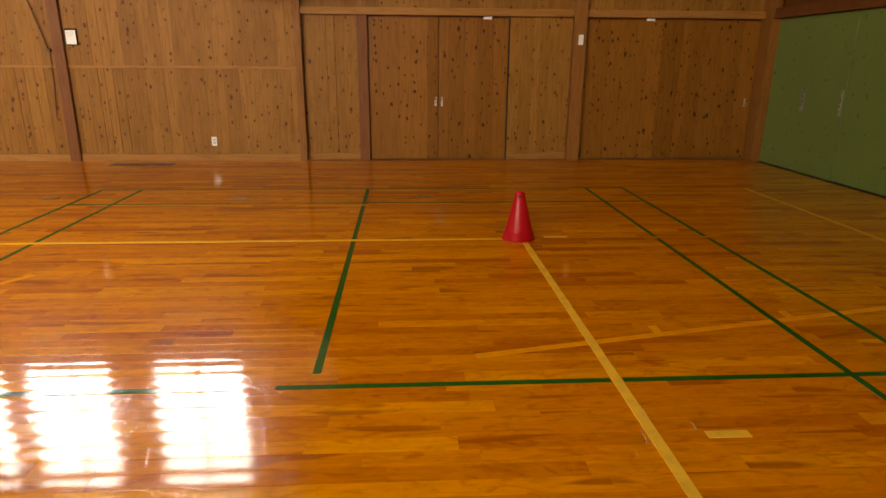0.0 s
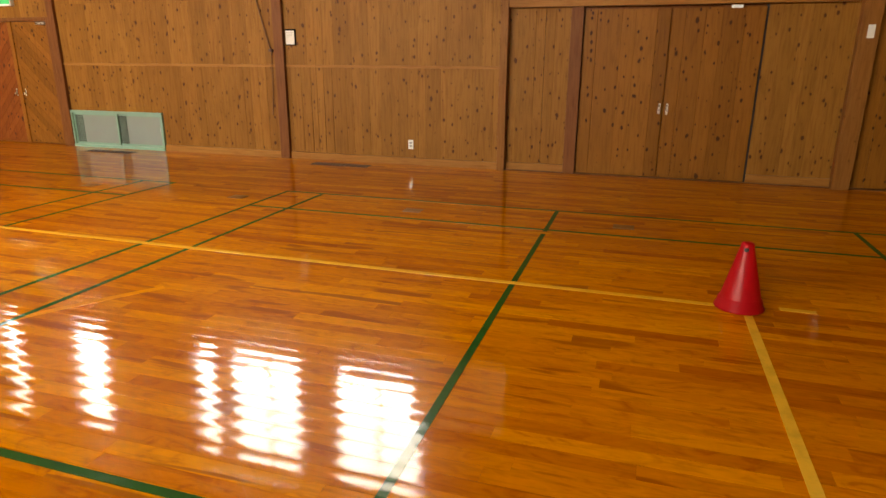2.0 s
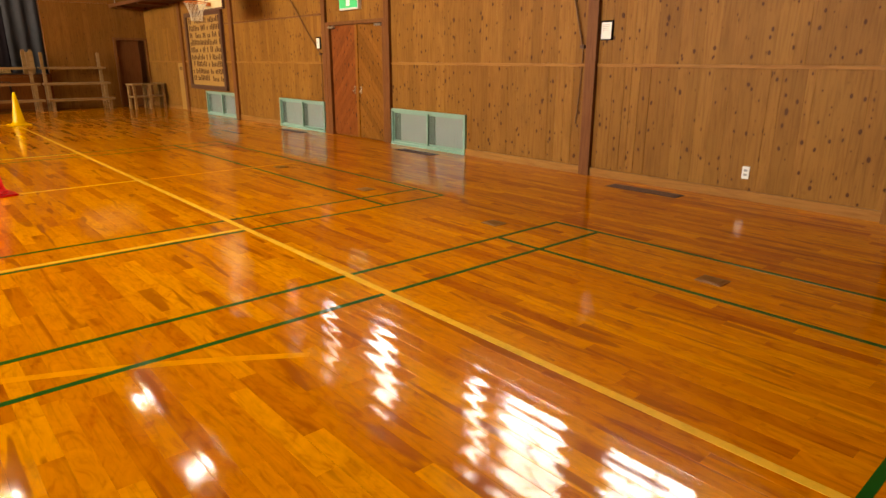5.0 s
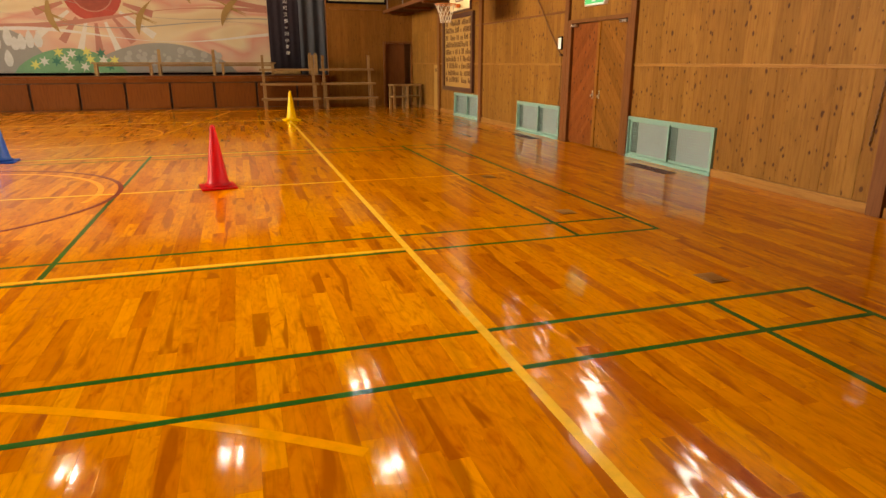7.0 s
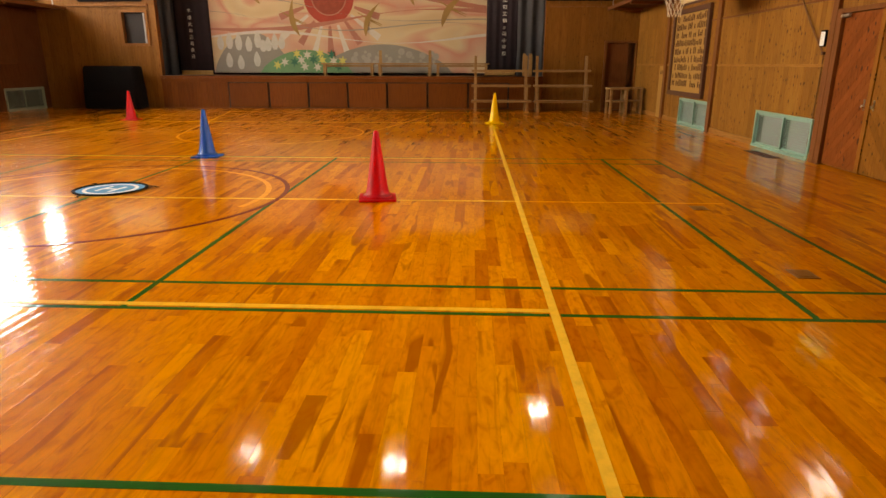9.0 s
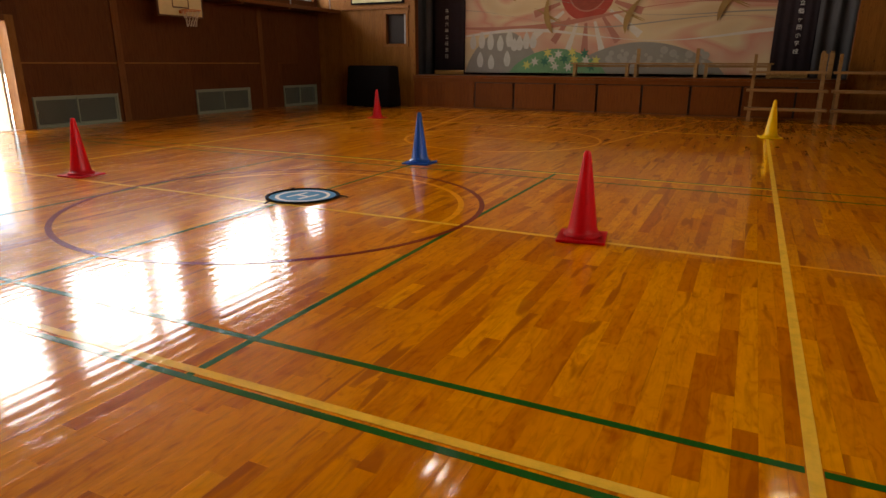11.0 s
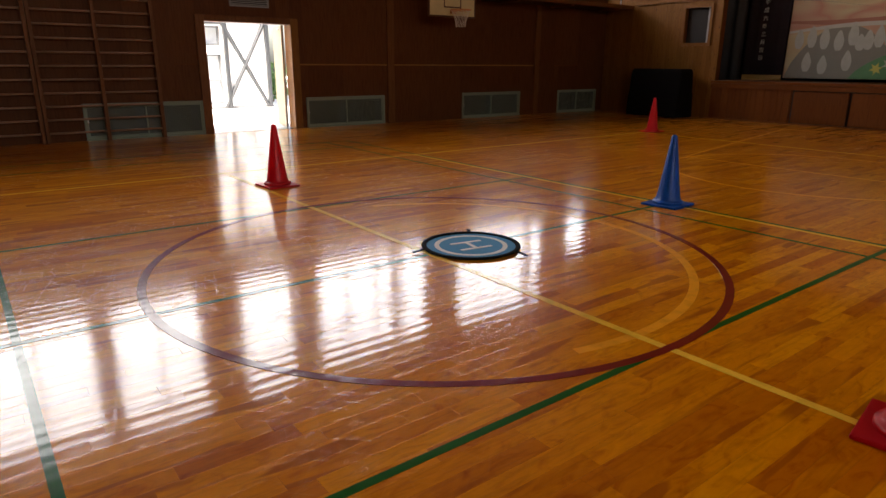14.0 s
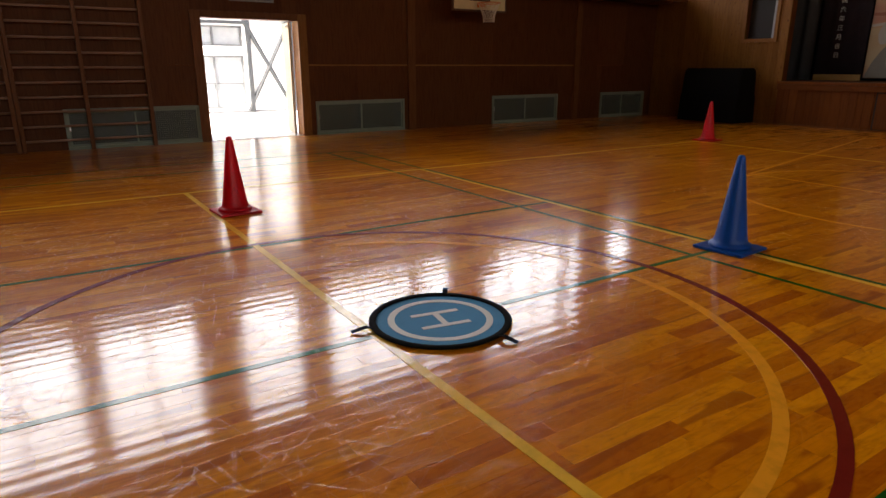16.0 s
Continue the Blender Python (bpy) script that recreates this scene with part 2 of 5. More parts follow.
M_POST = knotty("stained_post_wood", (0.190, 0.070, 0.022), (0.160, 0.056, 0.017), (0.06, 0.02, 0.01), 0.4, "Z", 0.0)
M_LIGHTPOST = knotty("light_post_wood", (0.2465, 0.1003, 0.02295), (0.2125, 0.08245, 0.01785), (0.085, 0.034, 0.0085), 0.4, "Z", 0.4)
M_STAGEWOOD = knotty("stage_panel_wood", (0.17, 0.0493, 0.0085), (0.1275, 0.0357, 0.00595), (0.17, 0.0595, 0.017), 0.35, "Z", 0.0)
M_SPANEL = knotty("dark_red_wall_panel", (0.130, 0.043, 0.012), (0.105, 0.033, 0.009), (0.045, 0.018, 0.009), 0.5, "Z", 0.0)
M_CEIL = knotty("ceiling_board", (0.104, 0.0496, 0.0208), (0.08, 0.0384, 0.016), (0.08, 0.032, 0.016), 0.6, "X", 0.5)
M_BENCH = knotty("bench_wood", (0.3472, 0.2046, 0.0806), (0.2852, 0.155, 0.0558), (0.0744, 0.031, 0.0124), 0.45, "X", 0.4)
M_DARK = plain("dark_gap", (0.02, 0.013, 0.009), 0.7)
M_MINT = plain("mint_painted_frame", (0.204, 0.357, 0.272), 0.35)
M_STRIP = plain("shaded_strip", (0.05, 0.058, 0.05), 0.5)
M_MESH = plain("dark_wire", (0.06, 0.07, 0.06), 0.5)
M_PANE = plain("frosted_pane", (0.29, 0.30, 0.29), 0.22, 0.0, 0.06, 2.0, 0.0)
# mint frame toned down: the backlit south wall's shade is in this colour
M_SHADEFRAME = plain("shaded_mint_frame", (0.23, 0.26, 0.18), 0.5)
# rung colour is paled to hold the window sheen along the bars
M_RUNG = plain("pale_sheen_rung", (0.36, 0.20, 0.12), 0.30, 0.0, 0.15, 5.0)
# door wood paled to the cream that strong daylight gives the open leaf
M_DAYLIT_LEAF = plain("daylit_pale_door_wood", (0.55, 0.44, 0.28), 0.6, 0.0, 0.15, 4.0)
# frosted pane again, darkened in colour for the backlit south side
M_SHADEPANE = plain("shaded_frosted_pane", (0.075, 0.080, 0.065), 0.25, 0.0, 0.1, 2.0, 0.0)
M_GREENWALL = plain("green_painted_panel", (0.125, 0.185, 0.045), 0.30, 0.0, 0.14, 1.3, 0.05)


def cone_plastic(name, color, through_share):
    """Thin soft vinyl that lets some light through its wall."""
    m = plain(name, color, 0.36, 0.0, 0.12, 5.0, 0.08, 1.40)
    nt = m.node_tree
    out = next(n for n in nt.nodes if n.type == "OUTPUT_MATERIAL")
    tr = nt.nodes.new("ShaderNodeBsdfTranslucent")
    tr.inputs[0].default_value = (*[min(1.0, c * 1.5) for c in color], 1)
    mx = nt.nodes.new("ShaderNodeMixShader")
    mx.inputs[0].default_value = through_share
    nt.links.new(nt.nodes["Principled BSDF"].outputs[0], mx.inputs[1])
    nt.links.new(tr.outputs[0], mx.inputs[2])
    nt.links.new(mx.outputs[0], out.inputs[0])
    return m


M_RED = cone_plastic("red_cone_plastic", (0.58, 0.0100, 0.0180), 0.40)
M_BLUE = cone_plastic("blue_cone_plastic", (0.003, 0.070, 0.34), 0.12)
M_YELLOW = cone_plastic("yellow_cone_plastic", (0.855, 0.54, 0.0054), 0.30)
M_BLACK = plain("black_cloth", (0.006, 0.005, 0.005), 0.92, 0.0, 0.3, 12.0, 0.3, 1.2)
M_PADBLUE = plain("blue_nylon", (0.03825, 0.2295, 0.425), 0.8, 0.0, 0.12, 9.0, 0.15)
M_WHITE = plain("white_plastic", (0.74, 0.73, 0.70), 0.4)
M_PAPER = plain("white_paper", (0.75, 0.74, 0.70), 0.7)
M_STEEL = plain("bright_steel", (0.62, 0.61, 0.58), 0.28, 1.0)
M_GREYSTEEL = plain("grey_painted_steel", (0.30, 0.29, 0.28), 0.45)
M_CURTAIN = plain("grey_wing_curtain", (0.060, 0.061, 0.066), 0.9, 0.0, 0.2, 3.0, 0.3)
M_DARKDRAPE = plain("dark_violet_drape", (0.020, 0.012, 0.016), 0.9, 0.0, 0.3, 8.0, 0.3)
M_GOLDTHREAD = plain("gold_fringe", (0.50, 0.30, 0.09), 0.6)
M_HOOP = plain("orange_hoop_paint", (0.60, 0.16, 0.03), 0.4)
M_NET = plain("off_white_net_cord", (0.66, 0.58, 0.46), 0.8)
M_SIGN = plain("green_exit_sign", (0.02, 0.42, 0.14), 0.3)
sign_shader = M_SIGN.node_tree.nodes["Principled BSDF"]
sign_shader.inputs["Emission Color"].default_value = (0.05, 1.0, 0.35, 1)
sign_shader.inputs["Emission Strength"].default_value = 0.015      # a lit sign box
M_CONCRETE = plain("pale_concrete", (0.78, 0.76, 0.72), 0.85, 0.0, 0.10, 2.0, 0.2)
M_RENDER = plain("white_render", (0.82, 0.82, 0.80), 0.8, 0.0, 0.04, 3.0, 0.1)
M_YARDSTEEL = plain("dark_grey_brace_steel", (0.035, 0.038, 0.042), 0.5)
M_YARDFRAME = plain("grey_window_frame", (0.12, 0.125, 0.13), 0.5)
M_WINGLASS = plain("curtained_window_pane", (0.36, 0.39, 0.41), 0.2, 0.0, 0.2, 3.0, 0.0)
M_LEAF = plain("hedge_leaf", (0.10, 0.19, 0.04), 0.6, 0.0, 0.4, 30.0)
M_BROWNFRAME = plain("dark_brown_frame", (0.085, 0.030, 0.014), 0.6)
M_PLAQUE = plain("honey_wood_plaque", (0.36, 0.19, 0.045), 0.45)
M_TAG = plain("dark_name_tag", (0.084, 0.035, 0.0126), 0.85)
M_BOARD = plain("cream_board_paint", (0.62, 0.50, 0.26), 0.45)
M_PLATE = plain("brown_floor_plate", (0.26, 0.095, 0.014), 0.35)
M_SHEET = plain("yellowed_sheet", (0.42, 0.40, 0.20), 0.4, 0.0, 0.12, 3.0)
M_CORD = plain("brown_cord", (0.17, 0.08, 0.032), 0.8)


# ---- building helpers ----
def add_box(bm, x0, x1, y0, y1, z0, z1):
    vs = [bm.verts.new((x, y, z)) for x in (x0, x1) for y in (y0, y1) for z in (z0, z1)]
    for f in ((0, 1, 3, 2), (4, 6, 7, 5), (0, 4, 5, 1), (2, 3, 7, 6), (0, 2, 6, 4), (1, 5, 7, 3)):
        bm.faces.new([vs[i] for i in f])
    return vs


def box(x0, x1, y0, y1, z0, z1, bevel=0.0):
    bm = bmesh.new()
    add_box(bm, x0, x1, y0, y1, z0, z1)
    bmesh.ops.recalc_face_normals(bm, faces=bm.faces)
    if bevel:
        bmesh.ops.bevel(bm, geom=list(bm.edges), offset=bevel, segments=2, affect="EDGES", profile=0.6)
    return bm


def as_mesh(name, bm, material, smooth=False):
    me = bpy.data.meshes.new(name)
    bm.to_mesh(me)
    bm.free()
    me.materials.append(material)
    if smooth:
        me.polygons.foreach_set("use_smooth", [True] * len(me.polygons))
    return me


def part(name, bm, material, parent, label="", smooth=False):
    ob = new(name, as_mesh(name, bm, material, smooth))
    ob.parent = parent
    if label:
        tagged(ob, label)
    return ob


def thing(name, label, category, x=0.0, y=0.0, z=0.0, rz=0.0, group="", kind=""):
    ob = new(name)
    ob.empty_display_size = 0.1
    ob.matrix_world = pose(x, y, z, 0, 0, rz)
    return tagged(ob, label, category, group, kind)


def solid(name, bm, material, label, category, kind="", smooth=False):
    ob = new(name, as_mesh(name, bm, material, smooth))
    return tagged(ob, label, category, "", kind)


def lathe(profile, n=40, cap=True):
    """A body of revolution about z from (radius, height) pairs."""
    bm = bmesh.new()
    rings = [[bm.verts.new((r * math.cos(2 * math.pi * i / n), r * math.sin(2 * math.pi * i / n), z)) for i in range(n)]
             for r, z in profile]
    for a, b in zip(rings, rings[1:]):
        for i in range(n):
            bm.faces.new((a[i], a[(i + 1) % n], b[(i + 1) % n], b[i]))
    if cap:
        bm.faces.new(list(reversed(rings[0])))
        bm.faces.new(rings[-1])
    bmesh.ops.recalc_face_normals(bm, faces=bm.faces)
    return bm


def tube(points, r, n=8, closed=False):
    """A round bar along a line of points."""
    bm = bmesh.new()
    pts = [Vector(p) for p in points]
    rings = []
    for i, p in enumerate(pts):
        a = pts[i - 1] if (i or closed) else p
        c = pts[(i + 1) % len(pts)] if (i < len(pts) - 1 or closed) else p
        d = (c - a).normalized()
        up = Vector((0, 0, 1)) if abs(d.z) < 0.95 else Vector((1, 0, 0))
        s = d.cross(up).normalized()
        t = s.cross(d)
        rings.append([bm.verts.new(p + r * (math.cos(2 * math.pi * k / n) * s + math.sin(2 * math.pi * k / n) * t)) for k in range(n)])
    pairs = list(zip(rings, rings[1:] + rings[:1])) if closed else list(zip(rings, rings[1:]))
    for a, b in pairs:
        for k in range(n):
            bm.faces.new((a[k], a[(k + 1) % n], b[(k + 1) % n], b[k]))
    if not closed:
        bm.faces.new(list(reversed(rings[0])))
        bm.faces.new(rings[-1])
    bmesh.ops.recalc_face_normals(bm, faces=bm.faces)
    return bm


def wall_cells(u0, u1, z0, z1, openings):
    """Rectangles that fill a wall round its openings (u0, u1, z0, z1)."""
    us = sorted({u0, u1, *[min(max(v, u0), u1) for o in openings for v in o[:2]]})
    for a, b in zip(us, us[1:]):
        mid, z = (a + b) / 2, z0
        for o in sorted((o for o in openings if o[0] < mid < o[1]), key=lambda o: o[2]):
            if o[2] > z:
                yield a, b, z, o[2]
            z = max(z, o[3])
        if z < z1:
            yield a, b, z, z1


def wall_body(name, axis, inner, outer, u0, u1, z0, z1, openings, material, label):
    bm = bmesh.new()
    for a, b, c, d in wall_cells(u0, u1, z0, z1, openings):
        if axis == "y":
            add_box(bm, a, b, min(inner, outer), max(inner, outer), c, d)
        else:
            add_box(bm, min(inner, outer), max(inner, outer), a, b, c, d)
    bmesh.ops.recalc_face_normals(bm, faces=bm.faces)
    return solid(name, bm, material, label, "wall", "structure")


# ---- large structure ----
XE, XW, YN, YS, ZC = 5.08, -21.9, 9.75, -8.50, 6.9
CX, CY = -8.40, 0.845                 # centre of the court

slab = solid("floor", box(-25.2, 5.4, -8.75, 10.0, -0.30, -0.020), M_POST, "varnished hardwood sports hall floor of narrow boards", "floor", "structure")
solid("ceiling", box(-25.2, 5.4, -8.9, 10.1, ZC, ZC + 0.2), M_CEIL, "dark timber boarded ceiling", "ceiling", "structure")

# unseen overhang, added to stop sun falling through the north windows
sun_block = solid("eave", box(-25.2, 5.4, 9.98, 12.4, 6.55, 6.75), M_CEIL, "broad timber roof overhang, added out of view to keep sun off the windows", "roof", "structure")
LOW_N = ((-9.24, -7.37), (-13.31, -11.43), (-17.45, -15.60))
LOW_S = ((-13.92, -11.92), (-18.36, -16.30), (-9.72, -7.60), (-21.6, -19.9))
north_open = [(a, b, NZ0, NZ1) for a, b in NORTH_WINDOWS] + [(a, b, 0.0, 0.60) for a, b in LOW_N]
south_open = [(a, b, SZ0, s_top(a)) for a, b in SOUTH_WINDOWS] + [(a, b, 0.0, 0.65) for a, b in LOW_S] + [(-11.65, -9.85, 0.0, 2.15)]
wall_n = wall_body("wall_north", "y", 9.80, 9.98, -25.2, 5.4, -0.02, ZC, north_open, M_STAGEWOOD, "knotty vertical board wall with high windows")
wall_s = wall_body("wall_south", "y", -8.53, -8.75, -25.2, 5.4, -0.02, ZC, south_open, M_STAGEWOOD, "dark red-brown panelled wall with high windows and open door")
wall_e = wall_body("wall_east", "x", XE + 0.05, XE + 0.25, -8.75, 10.0, -0.02, ZC, [], M_STAGEWOOD, "board wall behind green sliding panels")
STAGE_OPEN = (-4.80, 6.98, -0.02, 4.3)
wall_w = wall_body("wall_west", "x", -21.93, -22.10, -8.53, 9.80, -0.02, ZC, [STAGE_OPEN, (-5.84, -5.12, 1.94, 2.83), (8.85, 9.70, -0.02, 1.95)],
                   M_STAGEWOOD, "board wall round the stage opening")
solid("wall_behind_stage", box(-25.2, -25.0, -8.53, 9.80, -0.02, ZC), M_CURTAIN, "plain dark wall at the back of the stage", "wall", "structure")

BOARD_MESHES = {}


def board_mesh(w, h, t, material):
    """An upright board, front towards -y, chamfered along its front edges; origin at the middle of its foot."""
    w = round(w, 2) + 0.004
    key = (round(w, 3), round(h, 3), t, material.name)
    if key not in BOARD_MESHES:
        bm = bmesh.new()
        c, g = 0.0036, 0.0010
        a, b = -w / 2 + g, w / 2 - g
        back = [bm.verts.new(p) for p in ((a, t, 0), (b, t, 0), (b, t, h), (a, t, h))]
        side = [bm.verts.new(p) for p in ((a, c, 0), (b, c, 0), (b, c, h), (a, c, h))]
        face = [bm.verts.new(p) for p in ((a + c, 0, 0), (b - c, 0, 0), (b - c, 0, h), (a + c, 0, h))]
        for lo, hi in ((back, side), (side, face)):
            for i in range(4):
                bm.faces.new((lo[i], lo[(i + 1) % 4], hi[(i + 1) % 4], hi[i]))
        bm.faces.new(face)
        bmesh.ops.recalc_face_normals(bm, faces=bm.faces)
        BOARD_MESHES[key] = as_mesh("board", bm, material)
    return BOARD_MESHES[key]


BW = random.Random(5)


def board_run(u0, u1, width, cuts):
    marks = sorted({u0, u1, *[c for c in cuts if u0 < c < u1]})
    for a, b in zip(marks, marks[1:]):
        n = max(1, round((b - a) / width))
        fr = [0.0] + [(i + BW.uniform(-0.28, 0.28)) / n for i in range(1, n)] + [1.0]
        for f0, f1 in zip(fr, fr[1:]):
            yield a + (b - a) * f0, a + (b - a) * f1


def clad(wall, at, u0, u1, tiers, openings, width, material, turn, t=0.03):
    """Upright boards as pieces of a wall. at(u) gives the place of the board's front; turn faces it into the hall."""
    cuts = [v for o in openings for v in o[:2]]
    for z0, z1 in tiers:
        for a, b in board_run(u0, u1, width, cuts):
            mid = (a + b) / 2
            for _, _, c, d in wall_cells(a, b, z0, z1, [(o[0], o[1], o[2], o[3]) for o in openings if o[0] < mid < o[1]]):
                if d - c < 0.02:
                    continue
                ob = new("board", board_mesh(b - a, d - c, t, material))
                x, y = at(mid)
                ob.matrix_world = pose(x, y + random.uniform(-0.0012, 0.0012), c, 0, 0, turn)
                ob.parent = wall
                ob.matrix_parent_inverse = wall.matrix_world.inverted()


N_DOOR = (-11.22, -9.36, 0.0, 2.06)
clad(wall_n, lambda u: (u, YN), -21.9, -1.86, ((0.10, 1.325), (1.345, 2.25)), north_open + [N_DOOR], 0.145, M_WALL, 0)
clad(wall_n, lambda u: (u, YN), -21.9, -1.86, ((2.25, ZC),), north_open, 0.30, M_WALL, 0)
clad(wall_n, lambda u: (u, YN), -1.86, XE, ((2.17, ZC),), [], 0.20, M_WALL, 0)
S_DOOR = (-11.65, -9.85, 0.0, 2.15)
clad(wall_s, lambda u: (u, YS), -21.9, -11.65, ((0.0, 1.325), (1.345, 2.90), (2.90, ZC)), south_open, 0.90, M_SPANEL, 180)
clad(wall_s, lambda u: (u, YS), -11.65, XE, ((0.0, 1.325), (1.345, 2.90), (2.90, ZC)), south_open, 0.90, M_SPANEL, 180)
clad(wall_w, lambda u: (XW, u), 6.98, YN, ((0.0, 3.0), (3.0, ZC)), [(8.85, 9.70, 0.0, 1.95)], 0.13, M_WESTWALL, 90)
clad(wall_w, lambda u: (XW, u), YS, -4.80, ((0.0, 3.05), (3.05, ZC)), [(-5.84, -5.12, 1.94, 2.83)], 0.13, M_WESTWALL, 90)
clad(wall_w, lambda u: (XW, u), -4.80, 6.98, ((4.3, ZC),), [], 0.2, M_WALL, 90)


def trim(name, x0, x1, y0, y1, z0, z1, material, label, bevel=0.004):
    return solid(name, box(x0, x1, y0, y1, z0, z1, bevel), material, label, "trim", "structure")


# rails, skirtings, posts of the north wall
posts_n = ((-5.23, -5.08), (-9.36, -9.22), (-11.35, -11.22), (-15.58, -15.40), (-18.9, -18.72))
marks = sorted([-21.9, -1.90, *[v for p in posts_n for v in p]])
for a, b in zip(marks[::2], marks[1::2]):
    if -11.3 < a < -11.1:
        continue
    trim("trim", a, b, YN - 0.022, YN + 0.01, 1.318, 1.355, M_TRIM, "narrow light wooden rail along the board wall")
    low = sorted([a, b] + [v for w in LOW_N for v in w if a < v < b])
    for c, d in zip(low, low[1:]):
        if not any(w[0] <= (c + d) / 2 <= w[1] for w in LOW_N):
            trim("baseboard", c, d, YN - 0.025, YN + 0.02, 0.0, 0.10, M_TRIM, "light wooden skirting at the foot of the wall")
trim("trim", -18.72, -11.42, YN - 0.02, YN + 0.01, 2.20, 2.235, M_POST, "dark wooden rail high on the board wall")
for a, b in posts_n:
    solid("post", box(a, b, YN - 0.055, YN + 0.03, 0.0, ZC, 0.006), M_POST, "dark-stained square timber wall post", "post", "structure")
# end of the thicker wall, posts and beam of the sliding door bay
solid("post", box(-1.90, -1.80, YN - 0.09, YN + 0.05, 0.0, ZC, 0.005), M_LIGHTPOST, "light timber end post of the wall", "post", "structure")
solid("post", box(-1.02, -0.87, YN - 0.05, YN + 0.05, 0.0, 2.065, 0.006), M_POST, "dark-stained square door post", "post", "structure")
solid("post", box(2.10, 2.29, YN - 0.10, YN + 0.05, 0.0, ZC, 0.006), M_LIGHTPOST, "light timber post with a switch", "post", "structure")
solid("post", box(4.93, 5.07, YN - 0.24, YN + 0.04, 0.0, ZC, 0.006), M_LIGHTPOST, "reddish timber corner post", "post", "structure")
for a, b in ((-1.80, 2.10), (2.29, 4.93)):
    trim("lintel", a, b, YN - 0.07, YN + 0.05, 2.065, 2.165, M_TRIM, "long timber lintel above the sliding doors")
trim("trim", XE - 0.12, XE + 0.05, -8.4, 9.50, 2.06, 2.20, M_POST, "dark timber beam above the green panels")
trim("trim", -1.80, 4.93, YN - 0.05, YN + 0.05, 0.0, 0.014, M_POST, "worn wooden door sill track")
for a, b in ((-1.80, -1.02), (1.19, 2.10)):
    for c, d in board_run(a, b, 0.15, ()):
        ob = new("board", board_mesh(d - c, 1.955, 0.03, M_WALL))
        ob.matrix_world = pose((c + d) / 2, YN + 0.02, 0.11)
        ob.parent = wall_n
    trim("baseboard", a, b, YN - 0.005, YN + 0.04, 0.014, 0.11, M_TRIM, "light wooden skirting at the foot of the wall")


def door_leaf(parent, x0, x1, z1, y, handle_x, n, diagonal=False, wood=M_DIAGWOOD):
    leaf = part("door_leaf", box(x0, x1, y + 0.012, y + 0.045, 0.018, z1, 0.003), M_DOORWOOD, parent, "knotty wooden door leaf")
    if not diagonal:
        for a, b in board_run(x0, x1, (x1 - x0) / n, ()):
            ob = new("board", board_mesh(b - a, z1 - 0.02, 0.014, M_DOORWOOD))
            ob.parent, ob.matrix_basis = leaf, pose((a + b) / 2, y, 0.02)
    else:
        step = 0.14
        bm_all = int(z1 / step) + 8
        for i in range(-8, bm_all):
            s = 1 if diagonal > 0 else -1
            lo, hi = i * step + 0.002, (i + 1) * step - 0.002
            # corner heights of a board that climbs at 45 degrees
            w = x1 - x0
            q = [(x0, lo if s > 0 else lo + w), (x1, lo + w if s > 0 else lo), (x1, hi + w if s > 0 else hi), (x0, hi if s > 0 else hi + w)]
            bm = bmesh.new()
            vs = [bm.verts.new((px, y, pz)) for px, pz in q]
            bm.faces.new(vs)
            for co, no in (((0, 0, 0.03), (0, 0, -1)), ((0, 0, z1 - 0.01), (0, 0, 1))):
                bmesh.ops.bisect_plane(bm, geom=bm.verts[:] + bm.edges[:] + bm.faces[:], plane_co=co, plane_no=no, clear_outer=True)
            if not bm.faces:
                bm.free()
                continue
            r = bmesh.ops.extrude_face_region(bm, geom=bm.faces[:])
            bmesh.ops.translate(bm, verts=[v for v in r["geom"] if isinstance(v, bmesh.types.BMVert)], vec=(0, 0.012, 0))
            bmesh.ops.recalc_face_normals(bm, faces=bm.faces)
            part("board", bm, wood, leaf)
    if handle_x:
        part("handle_plate", box(handle_x - 0.014, handle_x + 0.014, y - 0.006, y + 0.002, 0.80, 0.93, 0.002), M_STEEL, leaf, "steel door pull plate")
        part("knob", box(handle_x - 0.018, handle_x + 0.018, y - 0.035, y - 0.004, 0.83, 0.862, 0.006), M_STEEL, leaf, "steel knob")
    return leaf


d1 = thing("door_1", "pair of closed knotty board sliding doors with steel pulls", "door", kind="structure")
door_leaf(d1, -0.86, 0.145, 2.03, YN + 0.000, 0.11, 5)
door_leaf(d1, 0.155, 1.165, 2.03, YN - 0.012, 0.20, 5)
d2 = thing("door_2", "wide closed knotty board sliding door with a small pull", "door", kind="structure")
door_leaf(d2, 2.30, 4.92, 2.03, YN + 0.005, 4.83, 13)
# small white plates painted in for light showing through slits above the doors
for dd, rx in ((d1, 0.85), (d2, 3.24)):
    part("light_slit", box(rx - 0.06, rx + 0.06, YN - 0.035, YN - 0.014, 2.018, 2.055, 0.004), M_WHITE, dd, "white plate coloured as the light showing above the sliding door")
solid("door_gap", box(1.165, 1.19, YN + 0.01, YN + 0.05, 0.014, 2.06), M_DARK, "dark gap beside the sliding door", "gap", "structure")
d3 = thing("door_3", "double door of diagonal boards in a dark frame", "door", kind="structure")
door_leaf(d3, -11.10, -10.30, 2.00, YN + 0.005, -10.36, 5, 1)
door_leaf(d3, -10.22, -9.42, 2.00, YN + 0.005, -10.16, 5, -1, M_DOORWOOD)
part("door_frame", box(-11.22, -11.10, YN - 0.05, YN + 0.05, 0, 2.06, 0.004), M_POST, d3)
part("door_frame", box(-9.42, -9.36, YN - 0.05, YN + 0.05, 0, 2.06, 0.004), M_POST, d3)
